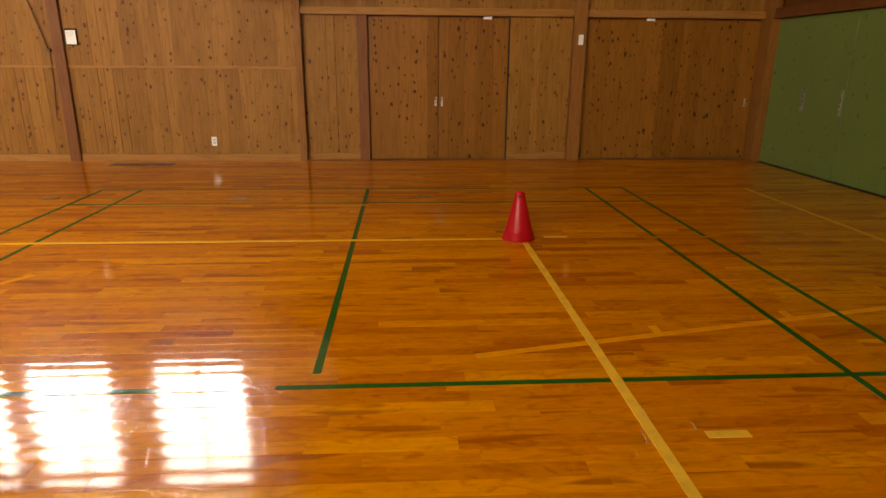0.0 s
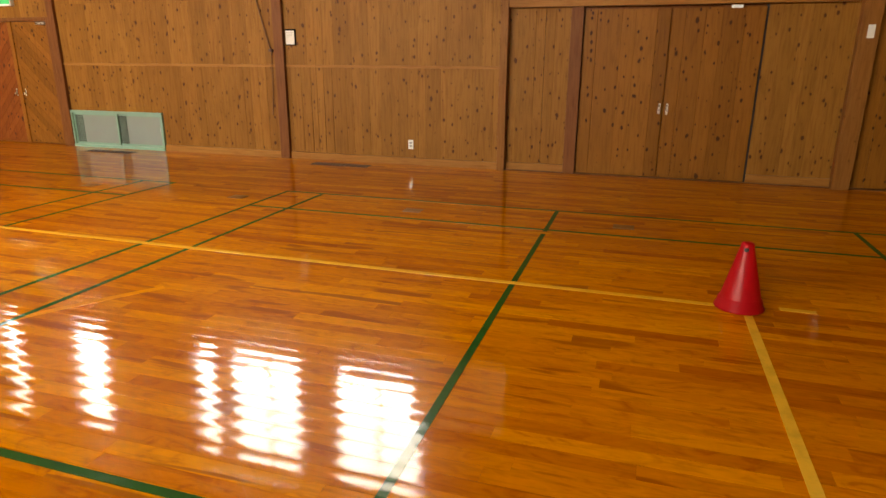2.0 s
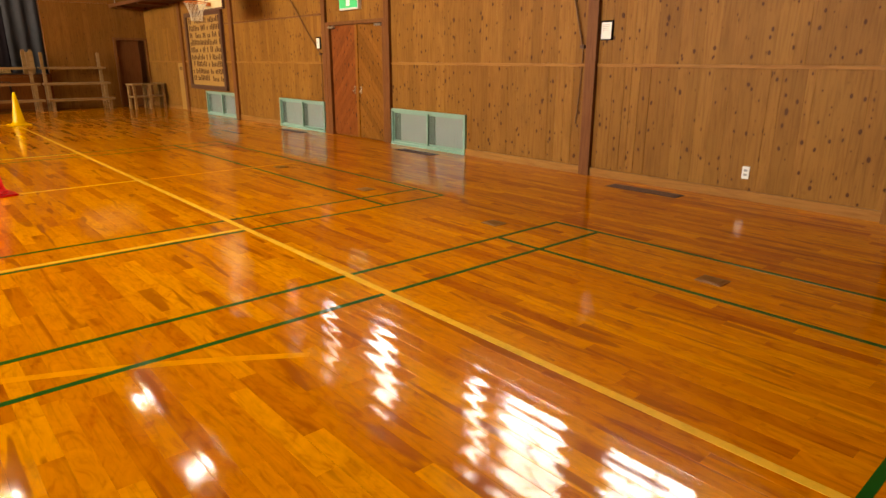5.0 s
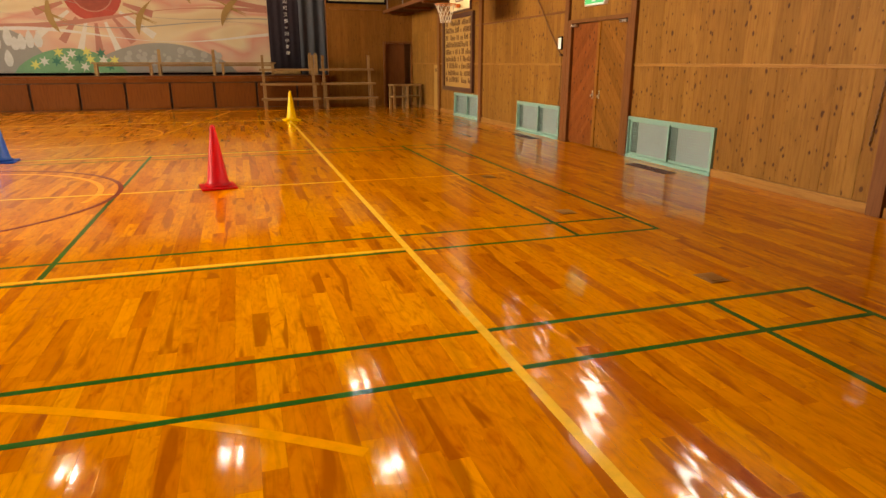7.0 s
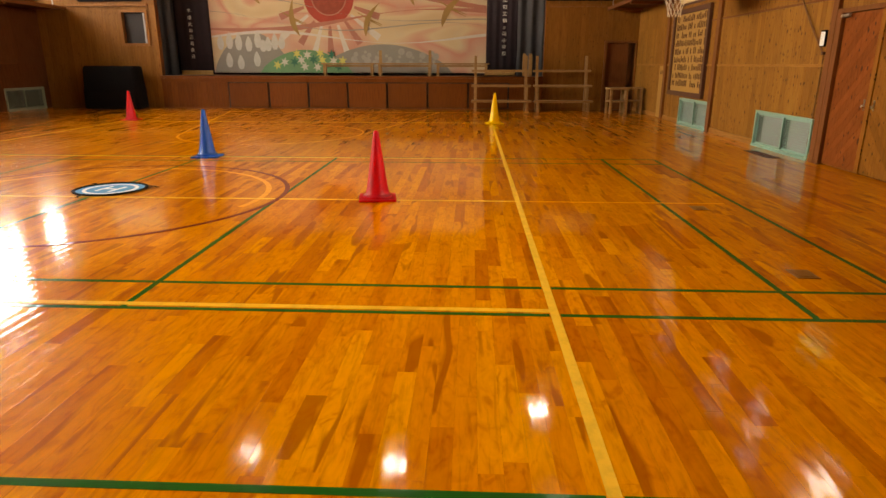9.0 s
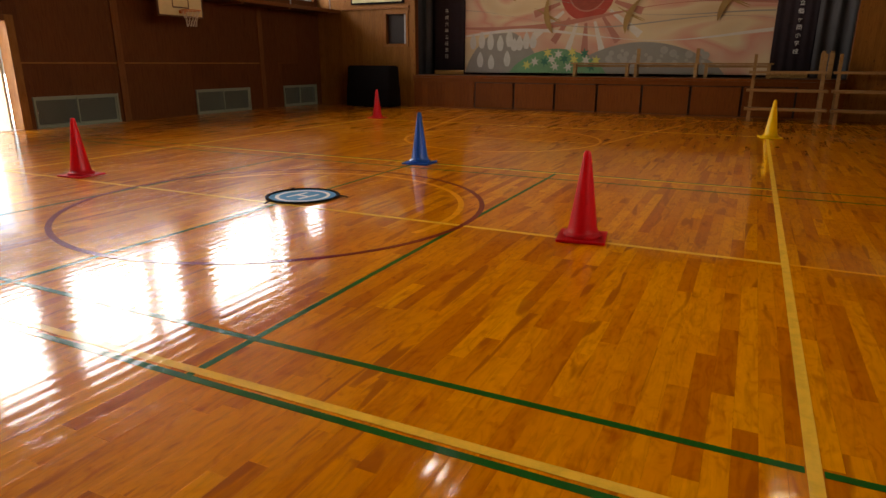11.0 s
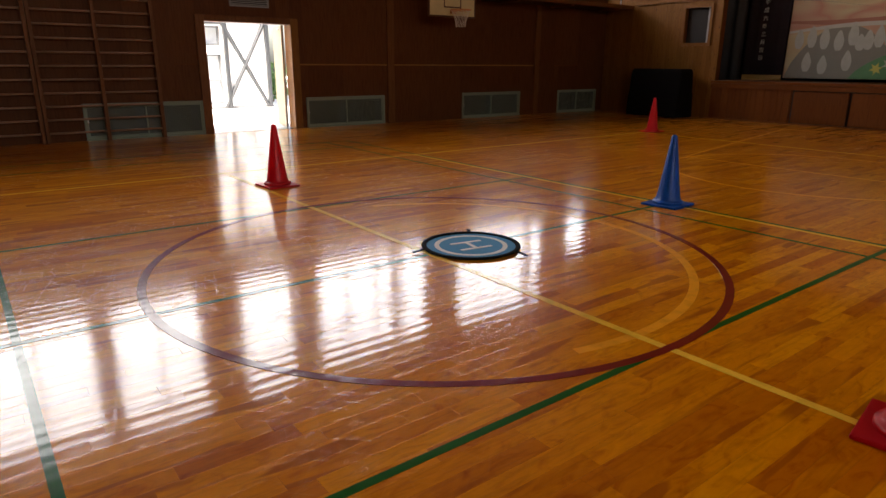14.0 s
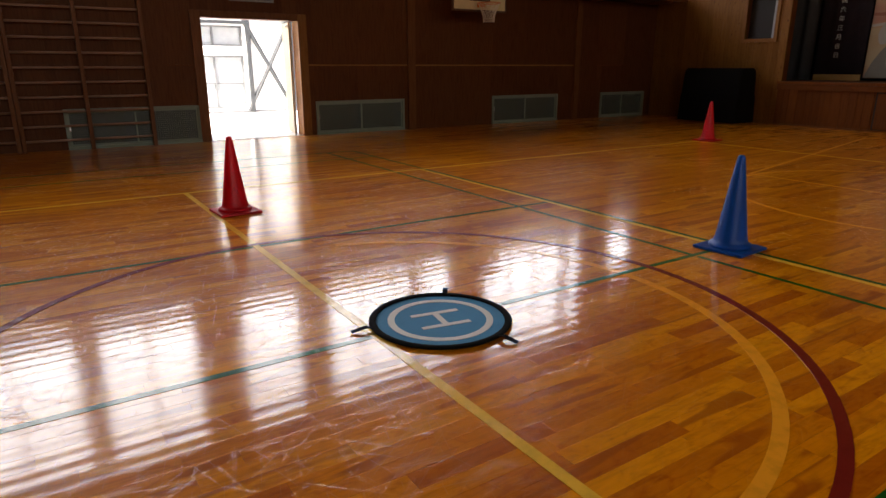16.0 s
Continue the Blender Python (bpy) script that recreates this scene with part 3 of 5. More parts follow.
part("door_frame", box(-11.10, -9.42, YN - 0.05, YN + 0.05, 2.0, 2.06, 0.004), M_POST, d3)
part("meeting_stile", box(-10.30, -10.22, YN - 0.012, YN + 0.04, 0.02, 2.0, 0.003), M_DOORWOOD, d3)
for hx in (-11.0, -9.52):
    part("door_closer", box(hx - 0.09, hx + 0.09, YN - 0.07, YN - 0.03, 1.945, 1.985, 0.006), M_STEEL, d3, "steel door closer")


def high_window(i, x0, x1, y0, y1, WZ0, WZ1):
    w = thing("window_%d" % i, "tall high window full of white daylight", "window", kind="structure")
    ym = (y0 + y1) / 2
    for nm, a, b, c, d in (("window_frame", x0, x0 + 0.05, WZ0, WZ1), ("window_frame", x1 - 0.05, x1, WZ0, WZ1),
                           ("window_frame", x0 + 0.05, x1 - 0.05, WZ0, WZ0 + 0.05), ("window_frame", x0 + 0.05, x1 - 0.05, WZ1 - 0.05, WZ1)):
        part(nm, box(a, b, ym - 0.03, ym + 0.03, c, d), M_GREYSTEEL, w)
    n = round((x1 - x0) / 0.85)
    for k in range(1, n):
        xm = x0 + (x1 - x0) * k / n
        part("mullion", box(xm - 0.03, xm + 0.03, ym - 0.025, ym + 0.025, WZ0 + 0.05, WZ1 - 0.05), M_GREYSTEEL, w)
    if WZ1 - WZ0 > 2.0:
        part("transom", box(x0 + 0.05, x1 - 0.05, ym - 0.02, ym + 0.02, WZ0 + 1.35, WZ0 + 1.40), M_GREYSTEEL, w)


for i, (a, b) in enumerate(NORTH_WINDOWS):
    high_window(i + 1, a, b, 9.80, 9.98, NZ0, NZ1)
for i, (a, b) in enumerate(SOUTH_WINDOWS):
    high_window(i + 8, a, b, -8.75, -8.53, SZ0, s_top(a))


def low_window(i, x0, x1, h, y, s):
    """Two sliding panes behind wire mesh in a mint frame. s: +1 where the hall lies towards -y."""
    w = thing("window_%d" % i, "low floor-level sliding window in a mint green frame", "window", kind="structure")

    def b(nm, a, c, d0, d1, z0, z1, m, p, bev=0.0, lab=""):
        ya, yb = y + s * d0, y + s * d1
        return part(nm, box(a, c, min(ya, yb), max(ya, yb), z0, z1, bev), m, p, lab)
    # south windows use the copies with shade painted into frame and pane
    mint, glass = (M_MINT, M_PANE) if s > 0 else (M_SHADEFRAME, M_SHADEPANE)
    f = 0.045
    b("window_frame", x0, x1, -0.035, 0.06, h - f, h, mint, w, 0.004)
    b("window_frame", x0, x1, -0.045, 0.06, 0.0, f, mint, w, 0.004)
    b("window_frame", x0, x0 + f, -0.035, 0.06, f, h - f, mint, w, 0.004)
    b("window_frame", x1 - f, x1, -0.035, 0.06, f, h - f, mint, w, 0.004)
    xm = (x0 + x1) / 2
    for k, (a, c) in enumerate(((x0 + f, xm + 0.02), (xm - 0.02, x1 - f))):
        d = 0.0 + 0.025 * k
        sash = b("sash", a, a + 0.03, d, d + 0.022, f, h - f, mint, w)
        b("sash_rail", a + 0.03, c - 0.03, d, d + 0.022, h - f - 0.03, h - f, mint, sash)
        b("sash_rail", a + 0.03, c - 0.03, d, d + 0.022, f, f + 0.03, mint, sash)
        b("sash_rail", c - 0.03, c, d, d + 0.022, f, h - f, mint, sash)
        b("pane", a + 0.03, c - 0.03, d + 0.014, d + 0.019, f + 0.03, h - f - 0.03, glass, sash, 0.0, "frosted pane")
        # dark strip of mesh where the far pane is slid back
        strip = a + 0.03 + 0.17 * (c - a)
        b("screen", a + 0.03, strip, d + 0.009, d + 0.013, f + 0.03, h - f - 0.03, M_STRIP, sash, 0.0, "dark open strip behind the mesh")
        bm = bmesh.new()
        ya = y + s * (d - 0.004)
        q = a + 0.03
        while q < c - 0.03:
            add_box(bm, q, q + 0.003, ya, ya + 0.003, f + 0.03, h - f - 0.03)
            q += 0.035
        q = f + 0.03
        while q < h - f - 0.03:
            add_box(bm, a + 0.03, c - 0.03, ya + 0.0035, ya + 0.006, q, q + 0.003)
            q += 0.035
        part("wire_mesh", bm, mint, sash, "fine square wire mesh")
    b("latch", x1 - f - 0.03, x1 - f - 0.005, -0.012, 0.0, h * 0.45, h * 0.6, M_STEEL, w, 0.002, "steel latch")


for i, (a, c) in enumerate(LOW_N):
    low_window(i + 20, a, c, 0.60, YN + 0.0, 1)
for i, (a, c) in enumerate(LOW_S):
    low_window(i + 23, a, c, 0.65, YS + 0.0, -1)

# south wall: posts, rail and the open doorway
for a in (-19.05, -14.2):
    solid("post", box(a, a + 0.18, YS - 0.03, YS + 0.05, 0.0, ZC, 0.006), M_POST, "dark-stained square timber wall post", "post", "structure")
trim("trim", -18.87, -14.2, YS - 0.01, YS + 0.02, 1.322, 1.350, M_TRIM, "narrow light wooden rail along the board wall")
trim("trim", -14.02, -11.8, YS - 0.01, YS + 0.02, 1.322, 1.350, M_TRIM, "narrow light wooden rail along the board wall")
d4 = thing("door_4", "wooden door standing open outwards, letting in daylight", "door", kind="structure")
part("door_frame", box(-9.87, -9.70, YS - 0.265, YS + 0.05, 0, 2.25, 0.005), M_POST, d4)
# daylight on this jamb is put in by its lighter wood colour
part("door_frame", box(-11.80, -11.63, YS - 0.265, YS + 0.05, 0, 2.25, 0.005), M_LIGHTPOST, d4)
part("door_frame", box(-11.63, -9.87, YS - 0.265, YS + 0.05, 2.13, 2.25, 0.005), M_POST, d4)
part("threshold", box(-11.65, -9.85, YS - 0.25, YS + 0.0, -0.018, 0.008, 0.004), M_STEEL, d4, "worn metal threshold")
# leaf and its boards carry the daylight in their pale colour
leaf = part("door_leaf", box(-0.04, 0.0, -0.90, 0.0, 0.01, 2.13, 0.004), M_DAYLIT_LEAF, d4, "wooden leaf standing open outside, coloured pale as in full daylight")
leaf.matrix_basis = pose(-11.57, -8.78, 0, 0, 0, -12)
for k in range(5):
    part("board", box(0.0, 0.012, -0.895 + 0.18 * k, -0.719 + 0.18 * k, 0.015, 2.125, 0.003), M_DAYLIT_LEAF, leaf)
part("door_closer", box(0.012, 0.055, -0.28, -0.08, 2.04, 2.08, 0.005), M_STEEL, leaf, "steel door closer arm")

# green panels of the east wall
for i, (a, b) in enumerate(((8.63, 9.50), (7.84, 8.625), (5.9, 7.835), (4.0, 5.895), (2.1, 3.995), (0.2, 2.095), (-1.7, 0.195))):
    g = thing("sliding_panel", "smooth green painted sliding panel with a slim steel handle", "panel", group="green panels along the wall")
    part("panel", box(XE - 0.02 - 0.012 * (i % 2), XE + 0.03, a, b, 0.012, 2.055, 0.004), M_GREENWALL, g)
    part("handle", box(XE - 0.055, XE - 0.02, a + 0.03, a + 0.045, 0.82, 1.13, 0.004), M_STEEL, g, "slim steel pull handle")
trim("trim", XE - 0.06, XE + 0.05, -1.7, 9.50, -0.018, 0.010, M_DARK, "dark floor track under the panels")

# ---- stage ----
stage = thing("stage", "wooden assembly hall stage with low storage doors in front", "stage", kind="structure")
part("stage_deck", box(-25.0, -21.72, -4.80, 6.98, 0.92, 0.985, 0.006), M_STAGEWOOD, stage, "brown stage deck with a nosing board")
part("stage_front", box(-22.5, -21.82, -4.80, 6.98, 0.0, 0.92), M_STAGEWOOD, stage, "stage base")
part("kick_board", box(-21.82, -21.80, -4.80, 6.98, 0.0, 0.035), M_POST, stage)
part("stage_rail", box(-21.82, -21.745, -4.80, 6.98, 0.80, 0.915, 0.004), M_STAGEWOOD, stage)
ys = (-2.70, -1.44, -0.20, 1.02, 2.24, 3.48, 4.72, 5.95)
for a, b in zip(ys, ys[1:]):
    part("storage_door", box(-21.815, -21.765, a + 0.032, b - 0.032, 0.05, 0.775, 0.004), M_STAGEWOOD, stage, "plain brown storage door")
part("recess", box(-21.822, -21.816, -2.72, 5.97, 0.035, 0.80), M_DARK, stage, "dark joints between the storage doors")
for a, b in board_run(-4.80, -2.75, 0.16, ()):
    part("board", box(-21.82, -21.80, a + 0.002, b - 0.002, 0.036, 0.80, 0.002), M_STAGEWOOD, stage)


def drape(name, x, y0, y1, z0, z1, material, label, waves, depth=0.05):
    bm = bmesh.new()
    n = waves * 8
    rows = []
    for z in (z0, z1):
        for off in (0.0, -0.015):
            rows.append([bm.verts.new((x + off + depth * math.sin(2 * math.pi * waves * i / n) * (1.0 if z == z0 else 0.8), y0 + (y1 - y0) * i / n, z)) for i in range(n + 1)])
    for a, b in ((rows[0], rows[2]), (rows[3], rows[1]), (rows[1], rows[0]), (rows[2], rows[3])):
        for i in range(n):
            bm.faces.new((a[i], a[i + 1], b[i + 1], b[i]))
    bmesh.ops.recalc_face_normals(bm, faces=bm.faces)
    return solid(name, bm, material, label, "curtain", smooth=True)


drape("wing_curtain", -23.02, -5.7, -4.74, 0.99, 4.6, M_CURTAIN, "grey cloth wing curtain hanging beside the stage", 3)
drape("wing_curtain", -23.02, 6.24, 7.3, 0.99, 4.6, M_CURTAIN, "blue-grey cloth wing curtain hanging beside the stage", 3)
solid("stage_back_curtain", box(-24.3, -24.2, -8.4, 9.7, 0.985, 6.5), M_DARKDRAPE, "dark curtain behind the painted drop", "curtain")


def glyphs(text, y, z, step, size, parent, x):
    """White upright characters, one under another, facing the hall."""
    for i, ch in enumerate(text):
        cu = bpy.data.curves.new("letter", "FONT")
        cu.body, cu.size, cu.align_x, cu.align_y, cu.extrude = ch, size, "CENTER", "CENTER", 0.002
        tmp = new("letter", cu)
        me = bpy.data.meshes.new_from_object(tmp.evaluated_get(bpy.context.evaluated_depsgraph_get()))
        bpy.data.objects.remove(tmp)
        me.materials.clear()
        me.materials.append(M_PAPER)
        ob = new("letter", me)
        ob.parent, ob.matrix_basis = parent, pose(x, y, z - i * step, 90, 0, 90)


for y0, y1, text, z in ((-4.72, -3.66, "平成六年三月吉日", 2.95), (5.28, 6.22, "山町立鶴ヶ岡小学校", 3.25)):
    ob = drape("lettered_curtain", -23.12, y0, y1, 1.13, 4.6, M_DARKDRAPE, "dark side curtain with white upright lettering and gold fringe", 4, 0.012)
    bm = bmesh.new()
    k = y0
    while k < y1 - 0.02:
        add_box(bm, -23.135, -23.115, k, k + 0.022, 0.995, 1.13)
        k += 0.03
    part("fringe", bm, M_GOLDTHREAD, ob, "gold fringe")
    glyphs(text, (y0 + y1) / 2 + (0.09 if y0 > 0 else -0.08), z, 0.199, 0.135, ob, -23.095)

# painted drop curtain
MX = -23.16


def swirl_paint():
    m, nt, b = mat("painted_drop_cloth")
    v = place(nt, (1, 0.35, 1.0))
    f = noise_tex(nt, v, 0.75, 1.5, 0.4, 0.9)
    col = ramp(nt, ((0.30, (0.46, 0.33, 0.18)), (0.40, (0.50, 0.38, 0.22)), (0.46, (0.46, 0.21, 0.14)), (0.52, (0.50, 0.31, 0.20)),
                    (0.60, (0.49, 0.40, 0.24)), (0.70, (0.42, 0.26, 0.18))), f)
    col = mix(nt, col, (0.40, 0.35, 0.25), ramp(nt, ((0.5, 0.0), (0.8, 0.4)), noise_tex(nt, place(nt), 2.0)))
    nt.links.new(col, b.inputs["Base Color"])
    b.inputs["Roughness"].default_value = 0.9
    bump(nt, noise_tex(nt, place(nt, source="Object"), 150.0), 0.1, 0.002, b)
    return m


M_MURAL = swirl_paint()
M_PRED = plain("mural_red", (0.33, 0.0495, 0.0297), 0.9, 0.0, 0.2, 3.0)
M_PSUN = plain("mural_deep_red", (0.24, 0.050, 0.028), 0.9, 0.0, 0.35, 6.0)
M_PPINK = plain("mural_salmon", (0.3432, 0.1386, 0.0924), 0.9, 0.0, 0.15, 3.0)
M_PGOLD = plain("mural_gold", (0.264, 0.1584, 0.0462), 0.8, 0.0, 0.2, 3.0)
M_PGREEN = plain("mural_green", (0.1122, 0.2376, 0.1122), 0.9, 0.0, 0.25, 3.0)
M_PDGREEN = plain("mural_dark_green", (0.033, 0.132, 0.0792), 0.9)
M_PGREY = plain("mural_grey", (0.2244, 0.2046, 0.165), 0.9, 0.0, 0.12, 2.0)
M_PPALE = plain("mural_pale", (0.4752, 0.4356, 0.3564), 0.9)
M_PBLOSSOM = plain("mural_dim_blossom", (0.285, 0.262, 0.215), 0.9, 0.0, 0.15, 8.0)
M_PTREE = plain("mural_pale_grey", (0.43, 0.40, 0.34), 0.9, 0.0, 0.15, 8.0)
M_PLEMON = plain("mural_lemon", (0.5016, 0.4356, 0.1056), 0.9)
mural = solid("painted_drop_curtain", box(MX - 0.02, MX, -3.64, 5.27, 1.06, 4.6), M_MURAL, "painted stage drop curtain with a red sun over hills", "curtain")


LAYERS = [0]


def flat_shape(name, pts, layer, material, label=""):
    bm = bmesh.new()
    LAYERS[0] += 1
    x = MX + 0.006 * layer + 0.0001 * LAYERS[0]
    f = bm.faces.new([bm.verts.new((x, y, z)) for y, z in pts])
    r = bmesh.ops.extrude_face_region(bm, geom=[f])
    bmesh.ops.translate(bm, verts=[v for v in r["geom"] if isinstance(v, bmesh.types.BMVert)], vec=(-0.0006, 0, 0))
    bmesh.ops.triangulate(bm, faces=bm.faces)
    bmesh.ops.recalc_face_normals(bm, faces=bm.faces)
    return part(name, bm, material, mural, label)


def disc(cy, cz, r, n=40):
    return [(cy + r * math.cos(2 * math.pi * i / n), cz + r * math.sin(2 * math.pi * i / n)) for i in range(n)]


def hill(y0, y1, z1, z0=1.065, n=20):
    return [(y0 + (y1 - y0) * i / n, z0 + (z1 - z0) * math.sin(math.pi * i / n) ** 0.7) for i in range(n + 1)]


flat_shape("sun_ring", disc(0.26, 3.36, 0.80), 1, M_PRED, "dark red ring of the painted sun")
flat_shape("sun_edge", disc(0.26, 3.38, 0.57), 2, M_PPINK, "salmon edge of the painted sun")
flat_shape("sun_disc", disc(0.26, 3.38, 0.53), 3, M_PSUN, "deep red painted sun")
for k in range(9):
    a = radians(200 + 17.5 * k)
    ra, rb, w = 0.86, 1.70 + 0.3 * (k % 2), 0.042
    ca, sa = math.cos(a), math.sin(a)
    flat_shape("sun_ray", [(0.26 + ra * ca + w * sa, 3.36 + ra * sa - w * ca), (0.26 + rb * ca + 2.6 * w * sa, 3.36 + rb * sa - 2.6 * w * ca),
                           (0.26 + rb * ca - 2.6 * w * sa, 3.36 + rb * sa + 2.6 * w * ca), (0.26 + ra * ca - w * sa, 3.36 + ra * sa + w * ca)], 1, M_PPALE if k % 2 else M_PPINK, "painted ray of the sun")
flat_shape("painted_hill", hill(-3.63, -1.0, 2.33), 1, M_PGREY, "grey painted hill")
flat_shape("painted_hill", hill(-0.3, 4.2, 1.95), 1, M_PGREY, "grey painted hill")
flat_shape("painted_hill", hill(-2.1, 0.95, 1.78), 2, M_PGREEN, "green painted hill")


def band(z_a, z_b, amp, ph, wid, layer, material):
    """A long curving painted ribbon."""
    up, lo = [], []
    for i in range(31):
        y = -3.63 + 8.89 * i / 30
        z = z_a + (z_b - z_a) * i / 30 + amp * math.sin(ph + 2.2 * math.pi * i / 30)
        up.append((y, z + wid * (0.55 + 0.45 * math.sin(ph * 2 + i / 4))))
        lo.append((y, z))
    flat_shape("painted_ribbon", lo + up[::-1], layer, material)


band(3.35, 2.55, 0.16, 0.4, 0.035, 2, M_PGREY)
band(2.75, 2.35, 0.20, 1.6, 0.035, 2, M_PGREY)
band(2.35, 2.95, 0.18, 2.9, 0.16, 1, M_PPINK)
band(3.70, 3.2, 0.2, 4.2, 0.22, 1, M_PPINK)
band(2.15, 2.10, 0.14, 0.0, 0.10, 1, M_PPALE)
for i, (y, z, s) in enumerate(((-3.35, 2.0, .20), (-3.05, 2.05, .22), (-2.75, 2.02, .23), (-2.42, 1.95, .2), (-2.12, 2.1, .23), (-1.78, 1.95, .19),
                               (-1.56, 2.02, .21), (-1.34, 2.0, .18), (-3.1, 1.45, .2), (-2.72, 1.38, .19), (-2.18, 1.48, .2), (-1.95, 1.9, .16))):
    leaf = []
    for q in range(16):
        u = 2 * math.pi * q / 16
        leaf.append((y + 0.115 * math.sin(u) * (1.0 - 0.45 * max(0.0, math.cos(u))), z + 1.25 * s * (math.cos(u) if math.cos(u) > -0.85 else -0.90)))
    flat_shape("painted_tree", leaf, 3, M_PTREE, "pale leaf-shaped painted tree")
for y, z, m in ((-1.52, 1.30, M_PLEMON), (-1.27, 1.40, M_PPALE), (-0.95, 1.40, M_PDGREEN), (-0.86, 1.66, M_PLEMON), (-0.52, 1.62, M_PPALE), (-0.33, 1.48, M_PDGREEN),
                (-0.72, 1.46, M_PPALE), (-0.62, 1.26, M_PPALE), (-0.10, 1.68, M_PLEMON), (-0.03, 1.46, M_PLEMON), (0.28, 1.64, M_PDGREEN), (0.33, 1.44, M_PPALE),
                (0.63, 1.44, M_PLEMON), (-0.2, 1.24, M_PPALE), (0.5, 1.25, M_PDGREEN)):
    flat_shape("painted_flower", [(y + (0.155 if i % 2 == 0 else 0.065) * math.cos(math.pi * i / 6 + z), z + (0.155 if i % 2 == 0 else 0.065) * math.sin(math.pi * i / 6 + z)) for i in range(12)],
               4, m, "star-shaped painted flower")
for i in range(26):
    y, z = 0.95 + (i * 0.37) % 2.9, 1.32 + (i * 0.23) % 0.42
    flat_shape("painted_blossom", disc(y, z, 0.05 + 0.03 * ((i * 7) % 3), 9), 2, M_PBLOSSOM, "pale painted blossom")
# plain gilded sweeps of the painted sky
for y, z, tilt, s in ((-0.95, 2.75, 0.3, 1.0), (1.5, 2.72, -0.25, 0.95), (4.1, 3.05, -0.5, 1.1), (2.85, 3.55, 0.2, 0.8), (-2.2, 3.55, 0.5, 0.8)):
    c, k = math.cos(tilt), math.sin(tilt)
    spine = [(0.16 * (2 * u - 1) ** 2 + 0.10 * (2 * u - 1), 1.15 * (u - 0.5)) for u in [q / 14 for q in range(15)]]
    wide = [0.085 * math.sin(math.pi * (q / 14) ** 0.8) + 0.004 for q in range(15)]
    pts = [(a - w, b) for (a, b), w in zip(spine, wide)] + [(a + w, b) for (a, b), w in reversed(list(zip(spine, wide)))]
    flat_shape("gilded_sweep", [(y + s * (a * c - b * k), z + s * (a * k + b * c)) for a, b in pts], 5, M_PGOLD, "plain gilded sweeping shape")
    for x0, z0, x1, z1 in ((0.05, -0.05, 0.46, -0.24), (0.05, -0.02, 0.48, -0.19), (-0.04, 0.02, -0.36, 0.20)):
        flat_shape("gilded_line", [(y + s * a, z + s * b) for a, b in ((x0, z0 - 0.025), (x1, z1 - 0.006), (x1, z1 + 0.006), (x0, z0 + 0.03))], 5, M_PGOLD)


# ---- court lines ----
def line(x0, y0, x1, y1, w, z, material, label):
    d = Vector((x1 - x0, y1 - y0, 0))
    n = Vector((-d.y, d.x, 0)).normalized() * w / 2
    z = 0.0008 + 0.35 * z
    bm = bmesh.new()
    lo = [bm.verts.new((x0 + s * n.x, y0 + s * n.y, 0.0006)) for s in (1, -1)] + [bm.verts.new((x1 + s * n.x, y1 + s * n.y, 0.0006)) for s in (-1, 1)]
    hi = [bm.verts.new((v.co.x, v.co.y, z)) for v in lo]
    bm.faces.new(hi)
    for i in range(4):
        bm.faces.new((lo[i], lo[(i + 1) % 4], hi[(i + 1) % 4], hi[i]))
    bmesh.ops.recalc_face_normals(bm, faces=bm.faces)
    return solid("court_line", bm, material, label, "court line", "structure")


def ring(cx, cy, r, w, z, material, label, a0=0.0, a1=360.0):
    bm = bmesh.new()
    n, z = 96, 0.0008 + 0.35 * z
    cols = []
    for i in range(n + 1):
        a = radians(a0 + (a1 - a0) * i / n)
        cols.append([bm.verts.new((cx + q * math.cos(a), cy + q * math.sin(a), h)) for q, h in ((r - w / 2, 0.0006), (r - w / 2, z), (r + w / 2, z), (r + w / 2, 0.0006))])
    for a, b in zip(cols, cols[1:]):
        for k in range(3):
            bm.faces.new((a[k], b[k], b[k + 1], a[k + 1]))
    bmesh.ops.recalc_face_normals(bm, faces=bm.faces)
    return solid("court_line", bm, material, label, "court line", "structure")


GL, YL, OL = "dark green painted badminton court line", "yellow painted volleyball court line", "faded orange painted basketball court line"
Y0, Y1 = CY + 4.475, CY - 4.475
SHORT, BACK, INNER = 1.985, 6.68, 5.92


def gl(x0, y0, x1, y1, z=0.0024):
    line(x0, y0, x1, y1, 0.040, z, M_GREEN_LINE, GL)


def yl(x0, y0, x1, y1, z=0.0042, w=0.05):
    line(x0, y0, x1, y1, w, z, M_YELLOW_LINE, YL)


# yellow court
XEND, WEND = 0.635, -17.25
yl(WEND, Y0, XEND + 0.025, Y0)
yl(WEND, Y1, XEND + 0.025, Y1)
yl(XEND, Y1 + 0.025, XEND, Y0 - 0.025)
yl(WEND + 0.025, Y1 + 0.025, WEND + 0.025, Y0 - 0.025)
for x in (CX, CX - 2.975, CX + 2.965):
    yl(x, Y1 + 0.025, x, Y0 - 0.025)
line(CX, Y0 + 0.03, CX, 7.4, 0.04, 0.0038, M_ORANGE_LINE, OL)
yl(0.83, Y0 + 0.05, 1.03, Y0 + 0.05)
yl(0.85, 2.39, 1.03, 2.39)
yl(0.85, -0.7, 1.03, -0.7)
